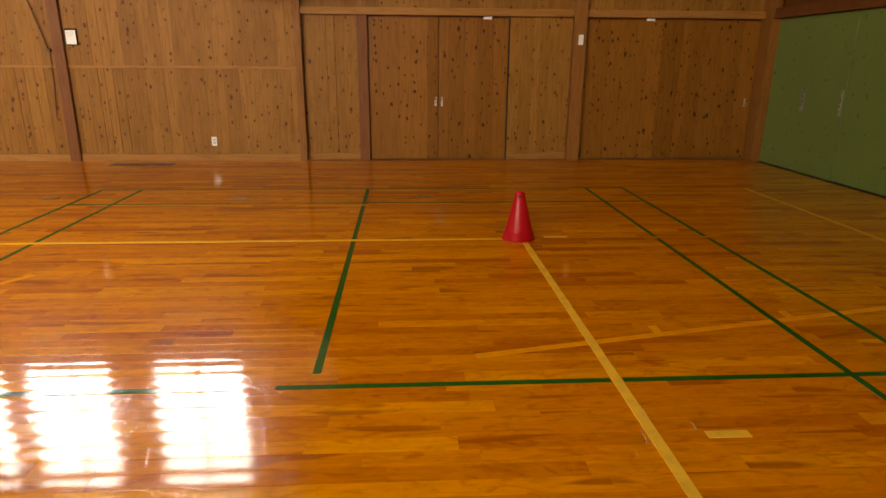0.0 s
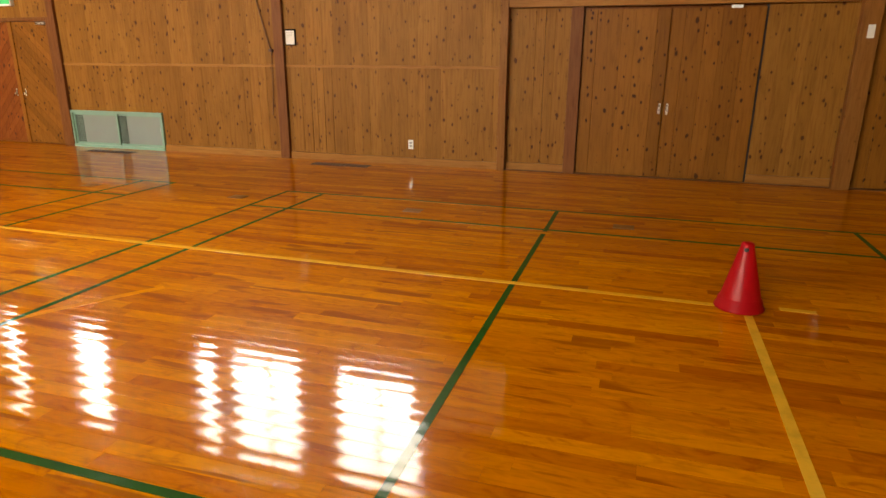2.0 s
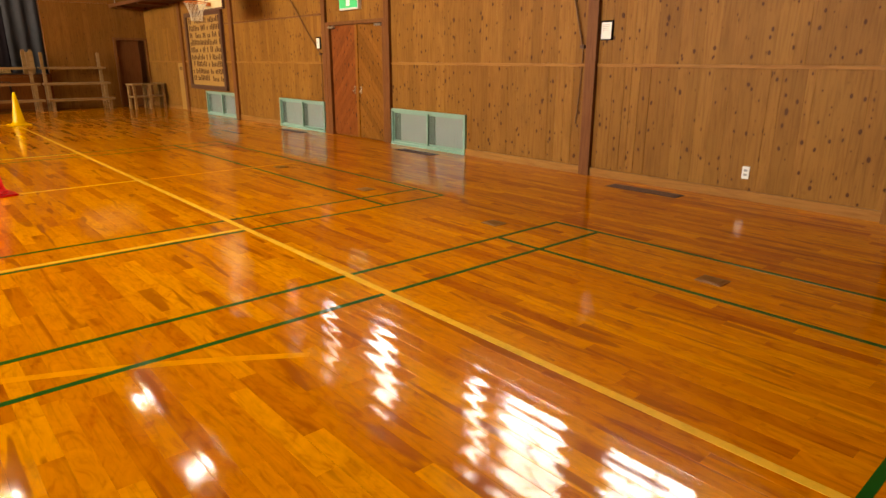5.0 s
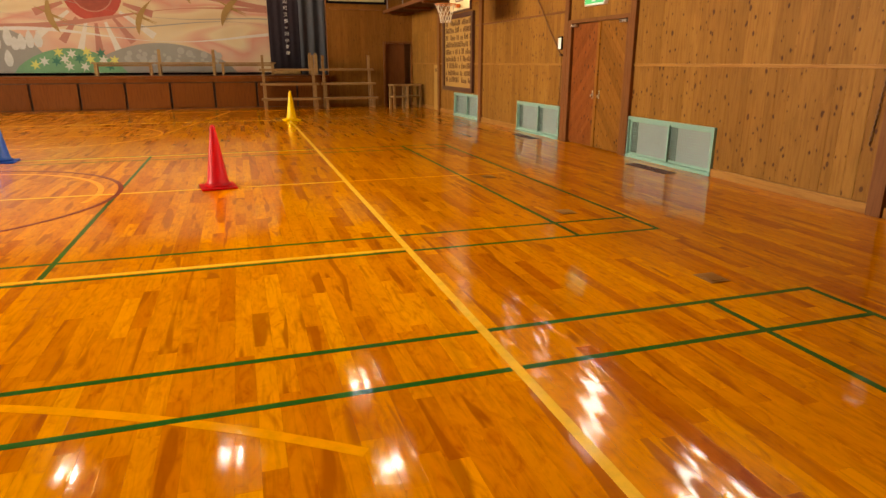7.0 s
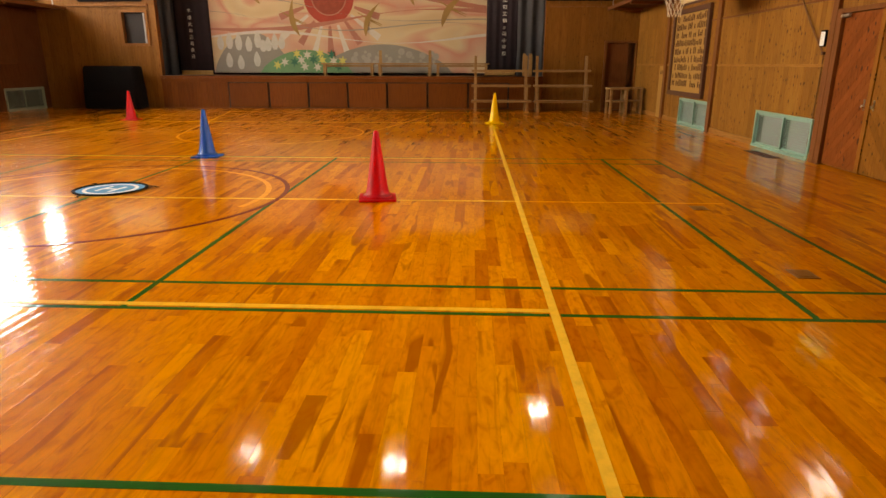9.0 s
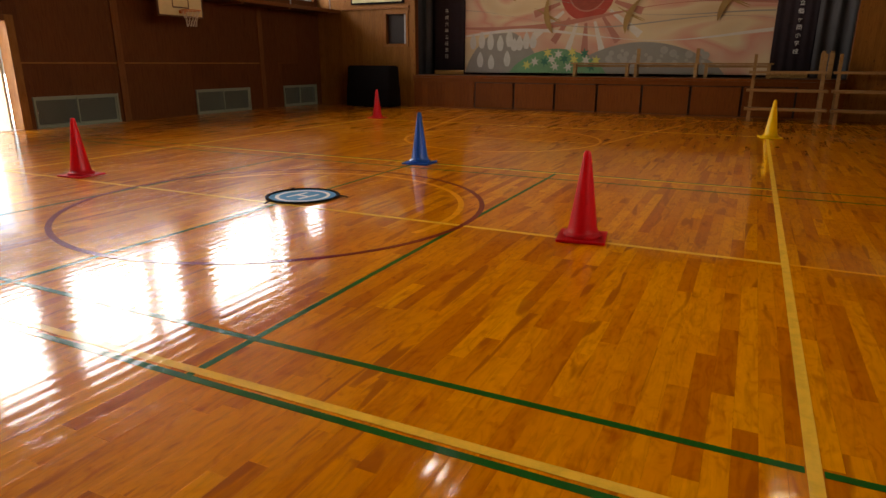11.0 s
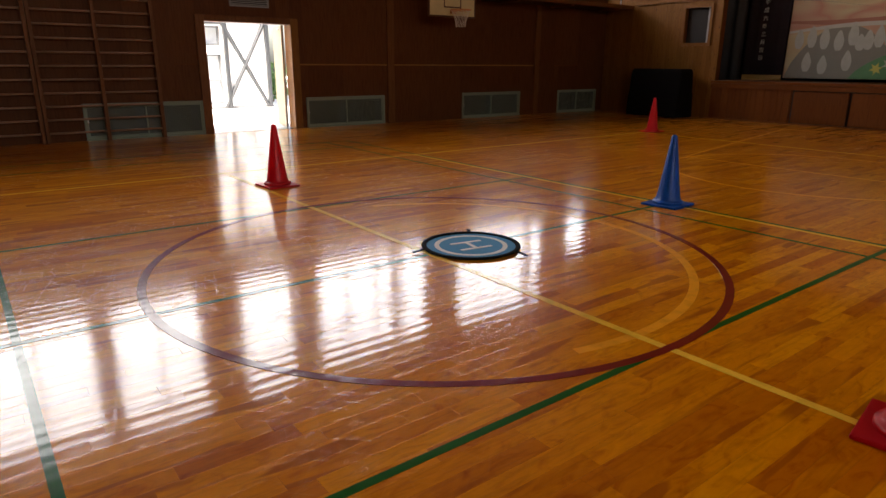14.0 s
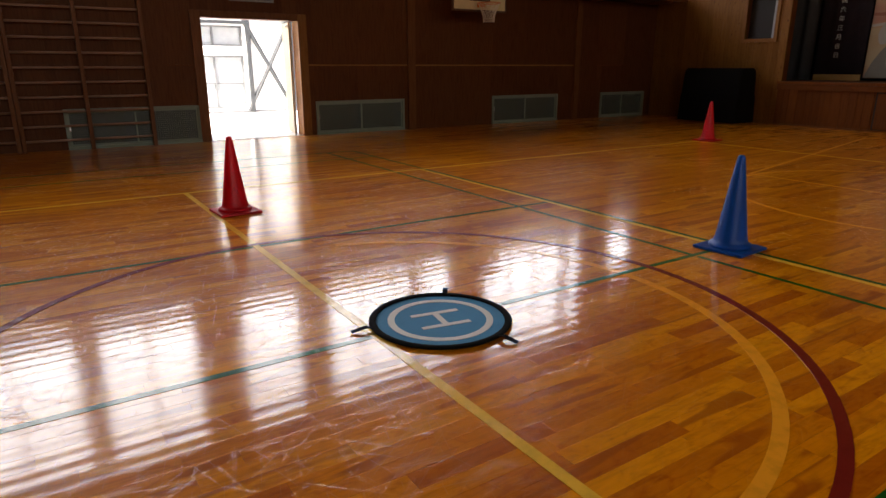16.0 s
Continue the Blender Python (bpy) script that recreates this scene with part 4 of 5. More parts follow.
# green courts
for cx in (CX, -0.79):
    for s in (-1, 1):
        for half in (3.03, 2.585):
            x = cx + s * half
            for side in (1, -1):
                gl(x, CY + side * 0.02, x, CY + side * (Y0 - CY - 0.03))
                gl(x, CY + side * (Y0 - CY + 0.03), x, CY + side * BACK)
    for side in (1, -1):
        for b, z in ((BACK, 0.0030), (INNER, 0.0030)):
            gl(cx - 3.05, CY + side * b, cx + 3.05, CY + side * b, z)
        y = CY + side * (SHORT if cx == CX else SHORT + 0.025)
        if cx == CX:
            gl(cx - 3.05, y, CX - 0.03, y, 0.0030)
            gl(CX + 0.03, y, cx + 3.05, y, 0.0030)
        else:
            gl(cx - 3.05, y, cx - 0.35, y, 0.0030)
            gl(cx - 0.17, y, XEND - 0.03, y, 0.0030)
            gl(XEND + 0.03, y, cx + 3.05, y, 0.0030)
            if side > 0:
                gl(cx, y + 0.13, cx, Y0 - 0.03)
                gl(cx, Y0 + 0.03, cx, CY + INNER - 0.14)
                gl(cx, CY + INNER - 0.06, cx, CY + BACK)
gl(CX - 3.05, CY - 0.02, CX + 3.05, CY - 0.02, 0.0034)
# red circle and the faded orange key lines
ring(CX - 0.07, CY - 0.03, 2.02, 0.052, 0.0050, M_RED_LINE, "dark red painted centre circle")
ring(CX - 0.06, CY + 0.02, 1.77, 0.06, 0.0018, M_ORANGE_LINE, OL, 75, 255)
for sx in (1, -1):
    ft, end = CX + sx * 6.3, CX + sx * 12.12
    for s in (1, -1):
        worn = 0.36 if sx > 0 else 0.0
        line(ft + (end - ft) * worn, CY + s * (1.86 + 1.2 * worn), end, CY + s * 3.06, 0.05, 0.0015, M_ORANGE_LINE, OL)
        q = 0.54
        xm, ym = ft + (end - ft) * q, CY + s * (1.86 + 1.2 * q)
        line(xm, ym + s * 0.025, xm, ym + s * 0.12, 0.05, 0.0016, M_ORANGE_LINE, OL)
        q = 0.69
        xm, ym = ft + (end - ft) * q, CY + s * (1.86 + 1.2 * q)
        line(xm, ym + s * 0.025, xm, ym + s * 0.12, 0.05, 0.0016, M_ORANGE_LINE, OL)
    if sx < 0:
        line(ft, CY - 1.80, ft, CY + 1.80, 0.05, 0.0014, M_ORANGE_LINE, OL)
        ring(ft, CY, 1.80, 0.05, 0.0019, M_ORANGE_LINE, OL)
    line(end, CY - 6.6, end, CY + 6.6, 0.05, 0.0013, M_ORANGE_LINE, OL)

ring(CX + 10.52, CY, 6.25, 0.055, 0.0020, M_WORN_LINE, OL, 144, 186)

# floor sockets and grilles
for i in range(5):
    x = -0.14 - 2.01 * i
    sock = thing("floor_socket_plate", "dark brown floor socket cover set in the boards", "floor plate", x, 7.07, 0.0, group="socket covers in the floor")
    part("cover", box(-0.09, 0.09, -0.075, 0.075, 0.001, 0.006, 0.002), M_PLATE, sock)
    part("flap", box(-0.06, 0.06, -0.05, 0.05, 0.006, 0.0085, 0.001), M_PLATE, sock)
for x0 in (-4.53, -8.56, -12.55):
    gr = thing("floor_grille", "long dark air grille in the floor by the wall", "grille", x0, 9.28, 0.0, group="grilles along the wall")
    part("frame", box(0, 0.88, 0, 0.2, 0.0008, 0.004, 0.001), M_DARK, gr)
    for k in range(9):
        part("slat", box(0.02, 0.86, 0.012 + 0.021 * k, 0.022 + 0.021 * k, 0.004, 0.0075), M_BROWNFRAME, gr)


# ---- cones and landing mat ----
def tall_cone(x, y, turn, material, label):
    c = thing("traffic_cone", label, "cone", x, y, 0.0028, turn, group="marker cones on the court")
    bm = box(-0.19, 0.19, -0.19, 0.19, 0.0, 0.022, 0.008)
    part("base", bm, material, c)
    prof = [(0.150, 0.021), (0.150, 0.040), (0.143, 0.050), (0.128, 0.055), (0.122, 0.064), (0.112, 0.10), (0.030, 0.670), (0.026, 0.690), (0.018, 0.700), (0.006, 0.703)]
    part("body", lathe(prof), material, c, smooth=True)
    return c


tall_cone(-8.46, 3.87, 8, M_RED, "tall red plastic cone standing on the yellow centre line")
tall_cone(-11.36, 0.87, 4, M_BLUE, "tall blue plastic cone standing by the red circle")
tall_cone(-17.1, 5.37, 10, M_YELLOW, "tall yellow plastic cone standing on the court corner")
tall_cone(-17.55, -3.60, 6, M_RED, "tall red plastic cone standing on the far court corner")
tall_cone(-8.60, -2.42, 3, M_RED, "tall red plastic cone standing before the open door")
tall_cone(-5.42, 0.72, 3, M_BLUE, "tall blue plastic cone standing on the green line")
sc = thing("marker_cone", "short red plastic cone with a hole near its top", "cone", 0.60, 5.33, 0.0028, 20, group="marker cones on the court")
part("body", lathe([(0.142, 0.0), (0.142, 0.010), (0.134, 0.018), (0.124, 0.060), (0.118, 0.066), (0.114, 0.074), (0.040, 0.375), (0.037, 0.395), (0.030, 0.405), (0.018, 0.408)]), M_RED, sc, smooth=True)
part("hole", lathe([(0.013, 0.0), (0.013, 0.006)], 14), M_DARK, sc, "dark round hole").matrix_basis = pose(-0.023, -0.036, 0.37, 76, 0, -33)

pad = thing("landing_mat", "round blue landing mat with a white H and ring", "mat", -8.785, 0.835, 0.0030, 0)
part("mat_disc", lathe([(0.372, 0.0), (0.372, 0.004), (0.36, 0.006), (0.0005, 0.0065)], 64), M_PADBLUE, pad)
tor = [(0.366 + 0.020 * math.cos(a), 0.010 + 0.010 * math.sin(a)) for a in [2 * math.pi * k / 10 for k in range(11)]]
part("rim", lathe(tor, 64, False), M_BLACK, pad, "black cloth rim", True)
part("white_ring", lathe([(0.248, 0.0062), (0.248, 0.0085), (0.285, 0.0085), (0.285, 0.0062)], 64, False), M_PAPER, pad, "white printed ring")
H_TURN = 80
for a, b, c, d in ((-0.102, -0.070, -0.138, 0.138), (0.070, 0.102, -0.138, 0.138), (-0.070, 0.070, -0.017, 0.017)):
    part("letter_bar", box(a, b, c, d, 0.0064, 0.0088), M_PAPER, pad, "white bar of the letter H").matrix_basis = pose(0, 0, 0, 0, 0, H_TURN)
for ang in (233, 348, 108):
    bm = bmesh.new()
    pts = ((0.37, 0.008), (0.41, 0.022), (0.46, 0.012), (0.49, 0.006))
    rows = [[bm.verts.new((r, s, z + t)) for s in (-0.016, 0.016) for t in (0, 0.003)] for r, z in pts]
    for p, q in zip(rows, rows[1:]):
        for i, j in ((0, 2), (2, 3), (3, 1), (1, 0)):
            bm.faces.new((p[i], p[j], q[j], q[i]))
    bm.faces.new([rows[0][i] for i in (0, 1, 3, 2)])
    bm.faces.new([rows[-1][i] for i in (0, 2, 3, 1)])
    bmesh.ops.recalc_face_normals(bm, faces=bm.faces)
    part("strap", bm, M_BLACK, pad, "black webbing peg loop").matrix_basis = pose(0, 0, 0, 0, 0, ang)


# ---- baskets ----
GALLERY_BACK = -0.90


def side_basket(x, y, s):
    """A practice basket on a side wall; the hall lies towards -y times s."""
    bk = thing("wall_basketball_hoop", "cream basketball board on the gallery edge with orange hoop and net", "basketball hoop", x, y, 0.0, 0 if s > 0 else 180, group="practice baskets on the walls")
    board = part("backboard", box(-0.66, 0.66, -1.030, -1.000, 2.40, 3.36, 0.006), M_BOARD, bk)
    for a, b, c, d in ((-0.68, 0.68, 2.38, 2.415), (-0.68, 0.68, 3.35, 3.385), (-0.68, -0.645, 2.415, 3.35), (0.645, 0.68, 2.415, 3.35)):
        part("edge_padding", box(a, b, -1.042, -0.995, c, d, 0.004), M_BROWNFRAME, board)
    for a, b, c, d in ((-0.25, 0.25, 2.58, 2.61), (-0.25, 0.25, 2.90, 2.93), (-0.25, -0.22, 2.61, 2.90), (0.22, 0.25, 2.61, 2.90)):
        part("target_line", box(a, b, -1.034, -1.029, c, d), M_BROWNFRAME, board)
    cy, rz = -1.33, 2.52
    part("rim", tube([(0.225 * math.cos(2 * math.pi * i / 28), cy + 0.225 * math.sin(2 * math.pi * i / 28), rz) for i in range(28)], 0.010, 8, True), M_HOOP, bk, "orange steel rim", True)
    part("bracket", box(-0.07, 0.07, -1.11, -1.03, rz - 0.06, rz + 0.01, 0.004), M_HOOP, bk)
    bm = bmesh.new()
    lev = ((0.222, 0.0), (0.175, 0.09), (0.14, 0.18), (0.115, 0.27), (0.11, 0.36))
    n = 12
    for j in range(len(lev) - 1):
        for i in range(n):
            for di in (-0.5, 0.5):
                off = 0.5 * (j % 2)
                a0, a1 = 2 * math.pi * (i + off) / n, 2 * math.pi * (i + off + di) / n
                p = Vector((lev[j][0] * math.cos(a0), cy + lev[j][0] * math.sin(a0), rz - lev[j][1]))
                q = Vector((lev[j + 1][0] * math.cos(a1), cy + lev[j + 1][0] * math.sin(a1), rz - lev[j + 1][1]))
                t = tube([p, q], 0.0045, 4)
                me = bpy.data.meshes.new("cord")
                t.to_mesh(me)
                t.free()
                bm.from_mesh(me)
                bpy.data.meshes.remove(me)
    part("net", bm, M_NET, bk, "pale cord net")
    for sx in (-0.4, 0.4):
        for z in (2.91, 3.25):
            part("arm", tube([(sx, -1.0, z), (sx, GALLERY_BACK, z)], 0.02), M_GREYSTEEL, bk, "steel support arm")


side_basket(-14.15, YN, 1)
side_basket(-2.12, YN, 1)
side_basket(-15.15, YS, -1)

# ---- things on the north wall ----
for x, z, w, h in ((-4.97, 1.73, 0.16, 0.22), (-11.53, 1.70, 0.13, 0.22)):
    nb = thing("notice_frame", "small white notice in a black frame on the wall", "notice", x, YN - 0.002, z, group="framed notices")
    part("frame", box(-w / 2, w / 2, -0.03, 0.0, -h / 2, h / 2, 0.004), M_BLACK, nb)
    part("sheet", box(-w / 2 + 0.012, w / 2 - 0.012, -0.034, -0.029, -h / 2 + 0.012, h / 2 - 0.022), M_PAPER, nb, "white sheet")
    for k in range(4):
        part("print_bar", box(-w / 2 + 0.03, w / 2 - 0.03 - 0.01 * k, -0.0355, -0.034, h / 2 - 0.05 - 0.02 * k, h / 2 - 0.046 - 0.02 * k), M_GREYSTEEL, nb)
so = thing("wall_socket", "white wall socket plate low on the board wall", "socket", -3.16, YN - 0.001, 0.285)
part("plate", box(-0.037, 0.037, -0.010, 0.0, -0.065, 0.065, 0.003), M_WHITE, so)
for z in (-0.032, 0.012):
    part("outlet", box(-0.018, 0.018, -0.0125, -0.009, z, z + 0.022), M_GREYSTEEL, so)
sw = thing("light_switch", "white switch plate on the light timber post", "switch", 2.205, YN - 0.101, 1.75)
part("plate", box(-0.035, 0.035, -0.010, 0.0, -0.07, 0.07, 0.003), M_WHITE, sw)
part("rocker", box(-0.014, 0.014, -0.014, -0.009, -0.03, 0.03, 0.002), M_PAPER, sw)
ex = thing("exit_sign", "green and white emergency exit sign box above the door", "exit sign", -10.36, YN - 0.005, 2.40)
part("housing", box(-0.30, 0.30, -0.07, 0.0, -0.16, 0.16, 0.006), M_WHITE, ex)
part("sign_face", box(-0.28, 0.28, -0.076, -0.069, -0.13, 0.14), M_SIGN, ex, "green sign face")
part("pictogram", box(-0.06, 0.05, -0.079, -0.075, -0.10, 0.10), M_PAPER, ex, "plain white pictogram panel")

pl = thing("name_plaque", "large honey wood plaque with rows of small dark tags", "plaque", -17.15, YN - 0.004, 0.0)
part("backing", box(-1.08, 1.08, -0.03, 0.0, 0.74, 2.46), M_PLAQUE, pl)
for a, b, c, d in ((-1.19, 1.19, 0.64, 0.745), (-1.19, 1.19, 2.455, 2.56), (-1.19, -1.075, 0.745, 2.455), (1.075, 1.19, 0.745, 2.455)):
    part("frame", box(a, b, -0.075, 0.0, c, d, 0.006), M_BROWNFRAME, pl)
for r in range(9):
    for k in range(20):
        if random.random() < 0.78:
            x, z = -0.98 + 0.1 * k, 0.86 + 0.178 * r + random.uniform(-0.008, 0.008)
            part("tag", box(x, x + 0.048, -0.036, -0.030, z, z + random.choice((0.09, 0.12, 0.14))), M_TAG, pl)
wp = thing("white_wall_panel", "tall pale wooden panel with two dark marks on the wall", "panel", -18.92, YN - 0.003, 0.0)
part("panel", box(-0.38, 0.02, -0.03, 0.0, 0.02, 1.30, 0.004), M_PLAQUE, wp)
for x in (-0.27, -0.15):
    part("mark", box(x, x + 0.06, -0.034, -0.029, 1.10, 1.20), M_BROWNFRAME, wp)
for xa, za, xb, zb, dn in ((-5.62, 2.75, -5.30, 1.55, 0.62), (-12.55, 2.55, -11.47, 1.50, 0.2)):
    cord = thing("hanging_rope", "brown rope hanging in a slack line down the wall", "rope", group="ropes on the wall")
    pts = []
    for i in range(11):
        u = i / 10
        pts.append((xa + (xb - xa) * u ** 0.9, YN - 0.03, za + (zb - za) * u - 0.06 * math.sin(math.pi * u)))
    part("cord", tube(pts, 0.010), M_CORD, cord, "", True)
    links = int((zb - dn) / 0.025)
    part("chain", tube([(xb + (0.008 if i % 2 else -0.008) - 0.05 * (i / links) ** 2, YN - 0.014, zb - 0.025 * i) for i in range(links + 1)], 0.007, 6), M_CORD, cord, "brown hanging chain")
    part("hook", box(xb - 0.03, xb + 0.03, YN - 0.045, YN - 0.002, zb - 0.02, zb + 0.02, 0.004), M_BROWNFRAME, cord)

# framed sign and door beside the stage
fs = thing("framed_sign", "wide dark-framed yellowed sign high on the wall beside the stage", "picture", XW + 0.002, 7.95, 3.55, group="framed sheets beside the stage")
part("frame", box(0.0, 0.05, -0.95, 0.95, -0.42, 0.42, 0.006), M_BLACK, fs)
part("sheet", box(0.049, 0.054, -0.88, 0.88, -0.35, 0.35), M_SHEET, fs, "yellowed paper")
d5 = thing("door_5", "brown side door standing ajar beside the stage", "door", kind="structure")
part("door_frame", box(-21.95, -21.87, 8.77, 8.85, 0, 2.02, 0.004), M_POST, d5)
part("door_frame", box(-21.95, -21.87, 9.70, 9.74, 0, 2.02, 0.004), M_POST, d5)
part("door_frame", box(-21.95, -21.87, 8.85, 9.70, 1.95, 2.02, 0.004), M_POST, d5)
part("door_leaf", box(-22.02, -21.98, 8.85, 9.50, 0.01, 1.95, 0.004), M_POST, d5, "brown flush door leaf")
w8 = thing("window_30", "small dark sliding window in the wall beside the stage", "window", kind="structure")
for a, b, c, d in ((-5.92, -5.84, 1.86, 2.91), (-5.12, -5.04, 1.86, 2.91), (-5.84, -5.12, 1.86, 1.94), (-5.84, -5.12, 2.83, 2.91)):
    part("window_frame", box(-21.96, -21.86, a, b, c, d, 0.004), M_LIGHTPOST, w8)
part("pane", box(-22.02, -22.01, -5.84, -5.12, 1.94, 2.83), M_DARK, w8, "dark pane")
part("stile", box(-22.01, -21.98, -5.24, -5.19, 1.94, 2.83), M_GREYSTEEL, w8)
trim("trim", XW - 0.01, XW + 0.05, -7.50, -5.0, 3.00, 3.07, M_LIGHTPOST, "light wooden rail beside the stage")
trim("trim", XW - 0.01, XW + 0.05, 7.10, 8.75, 2.96, 3.03, M_LIGHTPOST, "light wooden rail beside the stage")
fs = thing("framed_sign", "wide dark-framed sheet high on the wall beside the stage", "picture", XW + 0.002, -6.15, 3.56, group="framed sheets beside the stage")
part("frame", box(0.0, 0.05, -0.98, 0.98, -0.42, 0.42, 0.006), M_BLACK, fs)
part("sheet", box(0.049, 0.054, -0.92, 0.92, -0.36, 0.36), M_SHEET, fs, "pale green sheet")

# galleries along both side walls
def gallery(y_wall, y_edge, z0, z1):
    side = 1 if y_wall > 0 else -1
    gal = thing("gallery", "narrow timber gallery with a rail along the side wall", "gallery", kind="structure")
    lo, hi = sorted((y_wall, y_edge + 0.06 * side))
    part("deck", box(XW + 0.03, XE - 0.14, lo, hi, z0 + 0.02, z1), M_CEIL, gal, "dark timber deck")
    lo, hi = sorted((y_edge, y_edge + 0.06 * side))
    part("fascia_beam", box(XW + 0.03, XE - 0.14, lo, hi, z0, z1 + 0.01, 0.006), M_POST, gal, "dark-stained edge beam")
    n = 14
    for k in range(n):
        x = XW + 0.6 + k * (XE - XW - 1.4) / (n - 1)
        part("rail_post", box(x - 0.012, x + 0.012, lo + 0.018, hi - 0.018, z1 + 0.01, z1 + 0.90, 0.003), M_GREYSTEEL, gal)
        b0, b1 = sorted((y_wall - 0.10 * side, y_edge + 0.06 * side))
        part("joist", box(x - 0.05, x + 0.05, b0, b1, z0 - 0.04, z0 + 0.02, 0.004), M_POST, gal)
    part("handrail", box(XW + 0.03, XE - 0.14, lo + 0.010, hi - 0.010, z1 + 0.90, z1 + 0.94, 0.006), M_GREYSTEEL, gal)


gallery(YN, 8.78, 2.86, 2.94)
gallery(YS, -7.53, 2.90, 2.99)

# covered upright piano
pc = thing("covered_piano", "upright piano under a black quilted cloth cover", "piano", -21.40, -6.08, 0.0)
bm = bmesh.new()
prof = ((0.02, 0.40, 0.98), (0.06, 0.41, 0.985), (0.50, 0.40, 0.97), (0.58, 0.40, 0.97), (0.66, 0.36, 0.965), (1.12, 0.33, 0.95), (1.22, 0.31, 0.94), (1.27, 0.26, 0.90))
n = 64
rings = []
for z, hx, hy in prof:
    rg = []
    for i in range(n):
        a = 2 * math.pi * i / n
        c, s = math.cos(a), math.sin(a)
        q = 0.22
        fold = 1.0 + 0.015 * math.sin(9 * a) * (1.0 - z / 1.3)
        rg.append(bm.verts.new((hx * math.copysign(abs(c) ** q, c) * fold, 0.84 * hy * math.copysign(abs(s) ** q, s) * fold, z)))
    rings.append(rg)
for a, b in zip(rings, rings[1:]):
    for i in range(n):
        bm.faces.new((a[i], a[(i + 1) % n], b[(i + 1) % n], b[i]))
bm.faces.new(rings[-1])
bm.faces.new(list(reversed(rings[0])))
bmesh.ops.recalc_face_normals(bm, faces=bm.faces)
part("cloth_cover", bm, M_BLACK, pc, "black cloth cover", True)
for y in (-0.66, 0.66):
    part("foot", box(-0.25, 0.25, y - 0.04, y + 0.04, 0.0, 0.05, 0.01), M_BLACK, pc)


# ---- stands and benches ----
def step_stand(y0, y1):
    st = thing("step_stand", "pale wooden three-step choir stand before the stage", "stand", -21.15, (y0 + y1) / 2, 0.0, group="choir stands")
    h = (y1 - y0) / 2
    for x, z in ((0.28, 0.33), (-0.02, 0.755), (-0.34, 1.175)):
        part("step", box(x - 0.13, x + 0.13, -h, h, z - 0.055, z + 0.008, 0.006), M_BENCH, st)
        for y in (-h + 0.08, h - 0.16):
            part("leg", box(x - 0.04, x + 0.04, y, y + 0.08, 0.0, z - 0.055, 0.004), M_BENCH, st)
    for y in (-h + 0.08, h - 0.16):
        part("post", box(-0.46, -0.39, y, y + 0.075, 1.18, 1.58, 0.005), M_BENCH, st)
        part("brace", box(-0.34, 0.28, y + 0.03, y + 0.05, 0.20, 0.26, 0.003), M_BENCH, st)


step_stand(4.82, 6.56)
step_stand(6.64, 8.33)


def stage_bench(y0, y1, posts):
    be = thing("bench", "pale wooden bench standing on the stage", "bench", -22.15, (y0 + y1) / 2, 0.985, group="benches on the stage")
    h = (y1 - y0) / 2
    part("seat", box(-0.14, 0.14, -h, h, 0.345, 0.385, 0.006), M_BENCH, be)
    for y in (-h + 0.06, h - 0.14):
        part("leg", box(-0.10, 0.10, y, y + 0.08, 0.0, 0.345, 0.005), M_BENCH, be)
        if posts:
            part("post", box(-0.19, -0.14, y, y + 0.09, 0.0, 0.76, 0.005), M_BENCH, be)
    part("stretcher", box(-0.02, 0.02, -h + 0.14, h - 0.14, 0.27, 0.33, 0.004), M_BENCH, be)


stage_bench(0.17, 1.84, False)
stage_bench(1.88, 3.62, True)
stage_bench(3.68, 5.36, False)
for y, z in ((6.42, 0.985), (6.60, 0.985)):
    lc = thing("post_block", "short pale wooden post block on the stage", "post", -22.05, y, z, group="blocks on the stage")
    part("block", box(-0.05, 0.05, -0.055, 0.055, 0, 0.62, 0.006), M_BENCH, lc)
    for k in range(3):
        part("dowel", lathe([(0.012, 0.0), (0.012, 0.05)], 10), M_BENCH, lc).matrix_basis = pose(0, -0.03 + 0.03 * k, 0.62)


def stool(x, y, turn):
    s = thing("wooden_stool", "small brown wooden stool frame by the wall", "stool", x, y, 0.0, turn, group="stools by the wall")
    part("seat", box(-0.27, 0.27, -0.27, 0.27, 0.67, 0.715, 0.006), M_BENCH, s)
    for a in (-0.25, 0.18):
        for b in (-0.25, 0.18):
            part("leg", box(a, a + 0.07, b, b + 0.07, 0, 0.67, 0.005), M_BENCH, s)
    part("shelf", box(-0.25, 0.25, -0.25, 0.25, 0.32, 0.36, 0.004), M_BENCH, s)


stool(-20.5, 8.93, 4)
stool(-20.75, 9.42, -3)


# ---- wall bars on the south wall ----
for x1 in (-8.90, -6.93, -4.96):
    wb = thing("wall_bars", "dark wooden gymnastics wall bars with many rungs", "wall bars", x1, YS + 0.03, 0.0, group="gymnastics bars on the wall")
    for k in range(3):
        part("upright", box(0.95 * k - 0.03, 0.95 * k + 0.03, 0.0, 0.14, 0.0, 2.75, 0.006), M_POST, wb)
    for k in range(12):
        for q in range(2):
            part("rung", tube([(0.95 * q + 0.03, 0.10, 0.17 + 0.2255 * k), (0.95 * q + 0.92, 0.10, 0.17 + 0.2255 * k)], 0.019, 10), M_RUNG, wb, "", True)
vg = thing("wall_vent", "dark slatted ventilation grille above the open door", "vent", -10.80, YS + 0.002, 2.62)
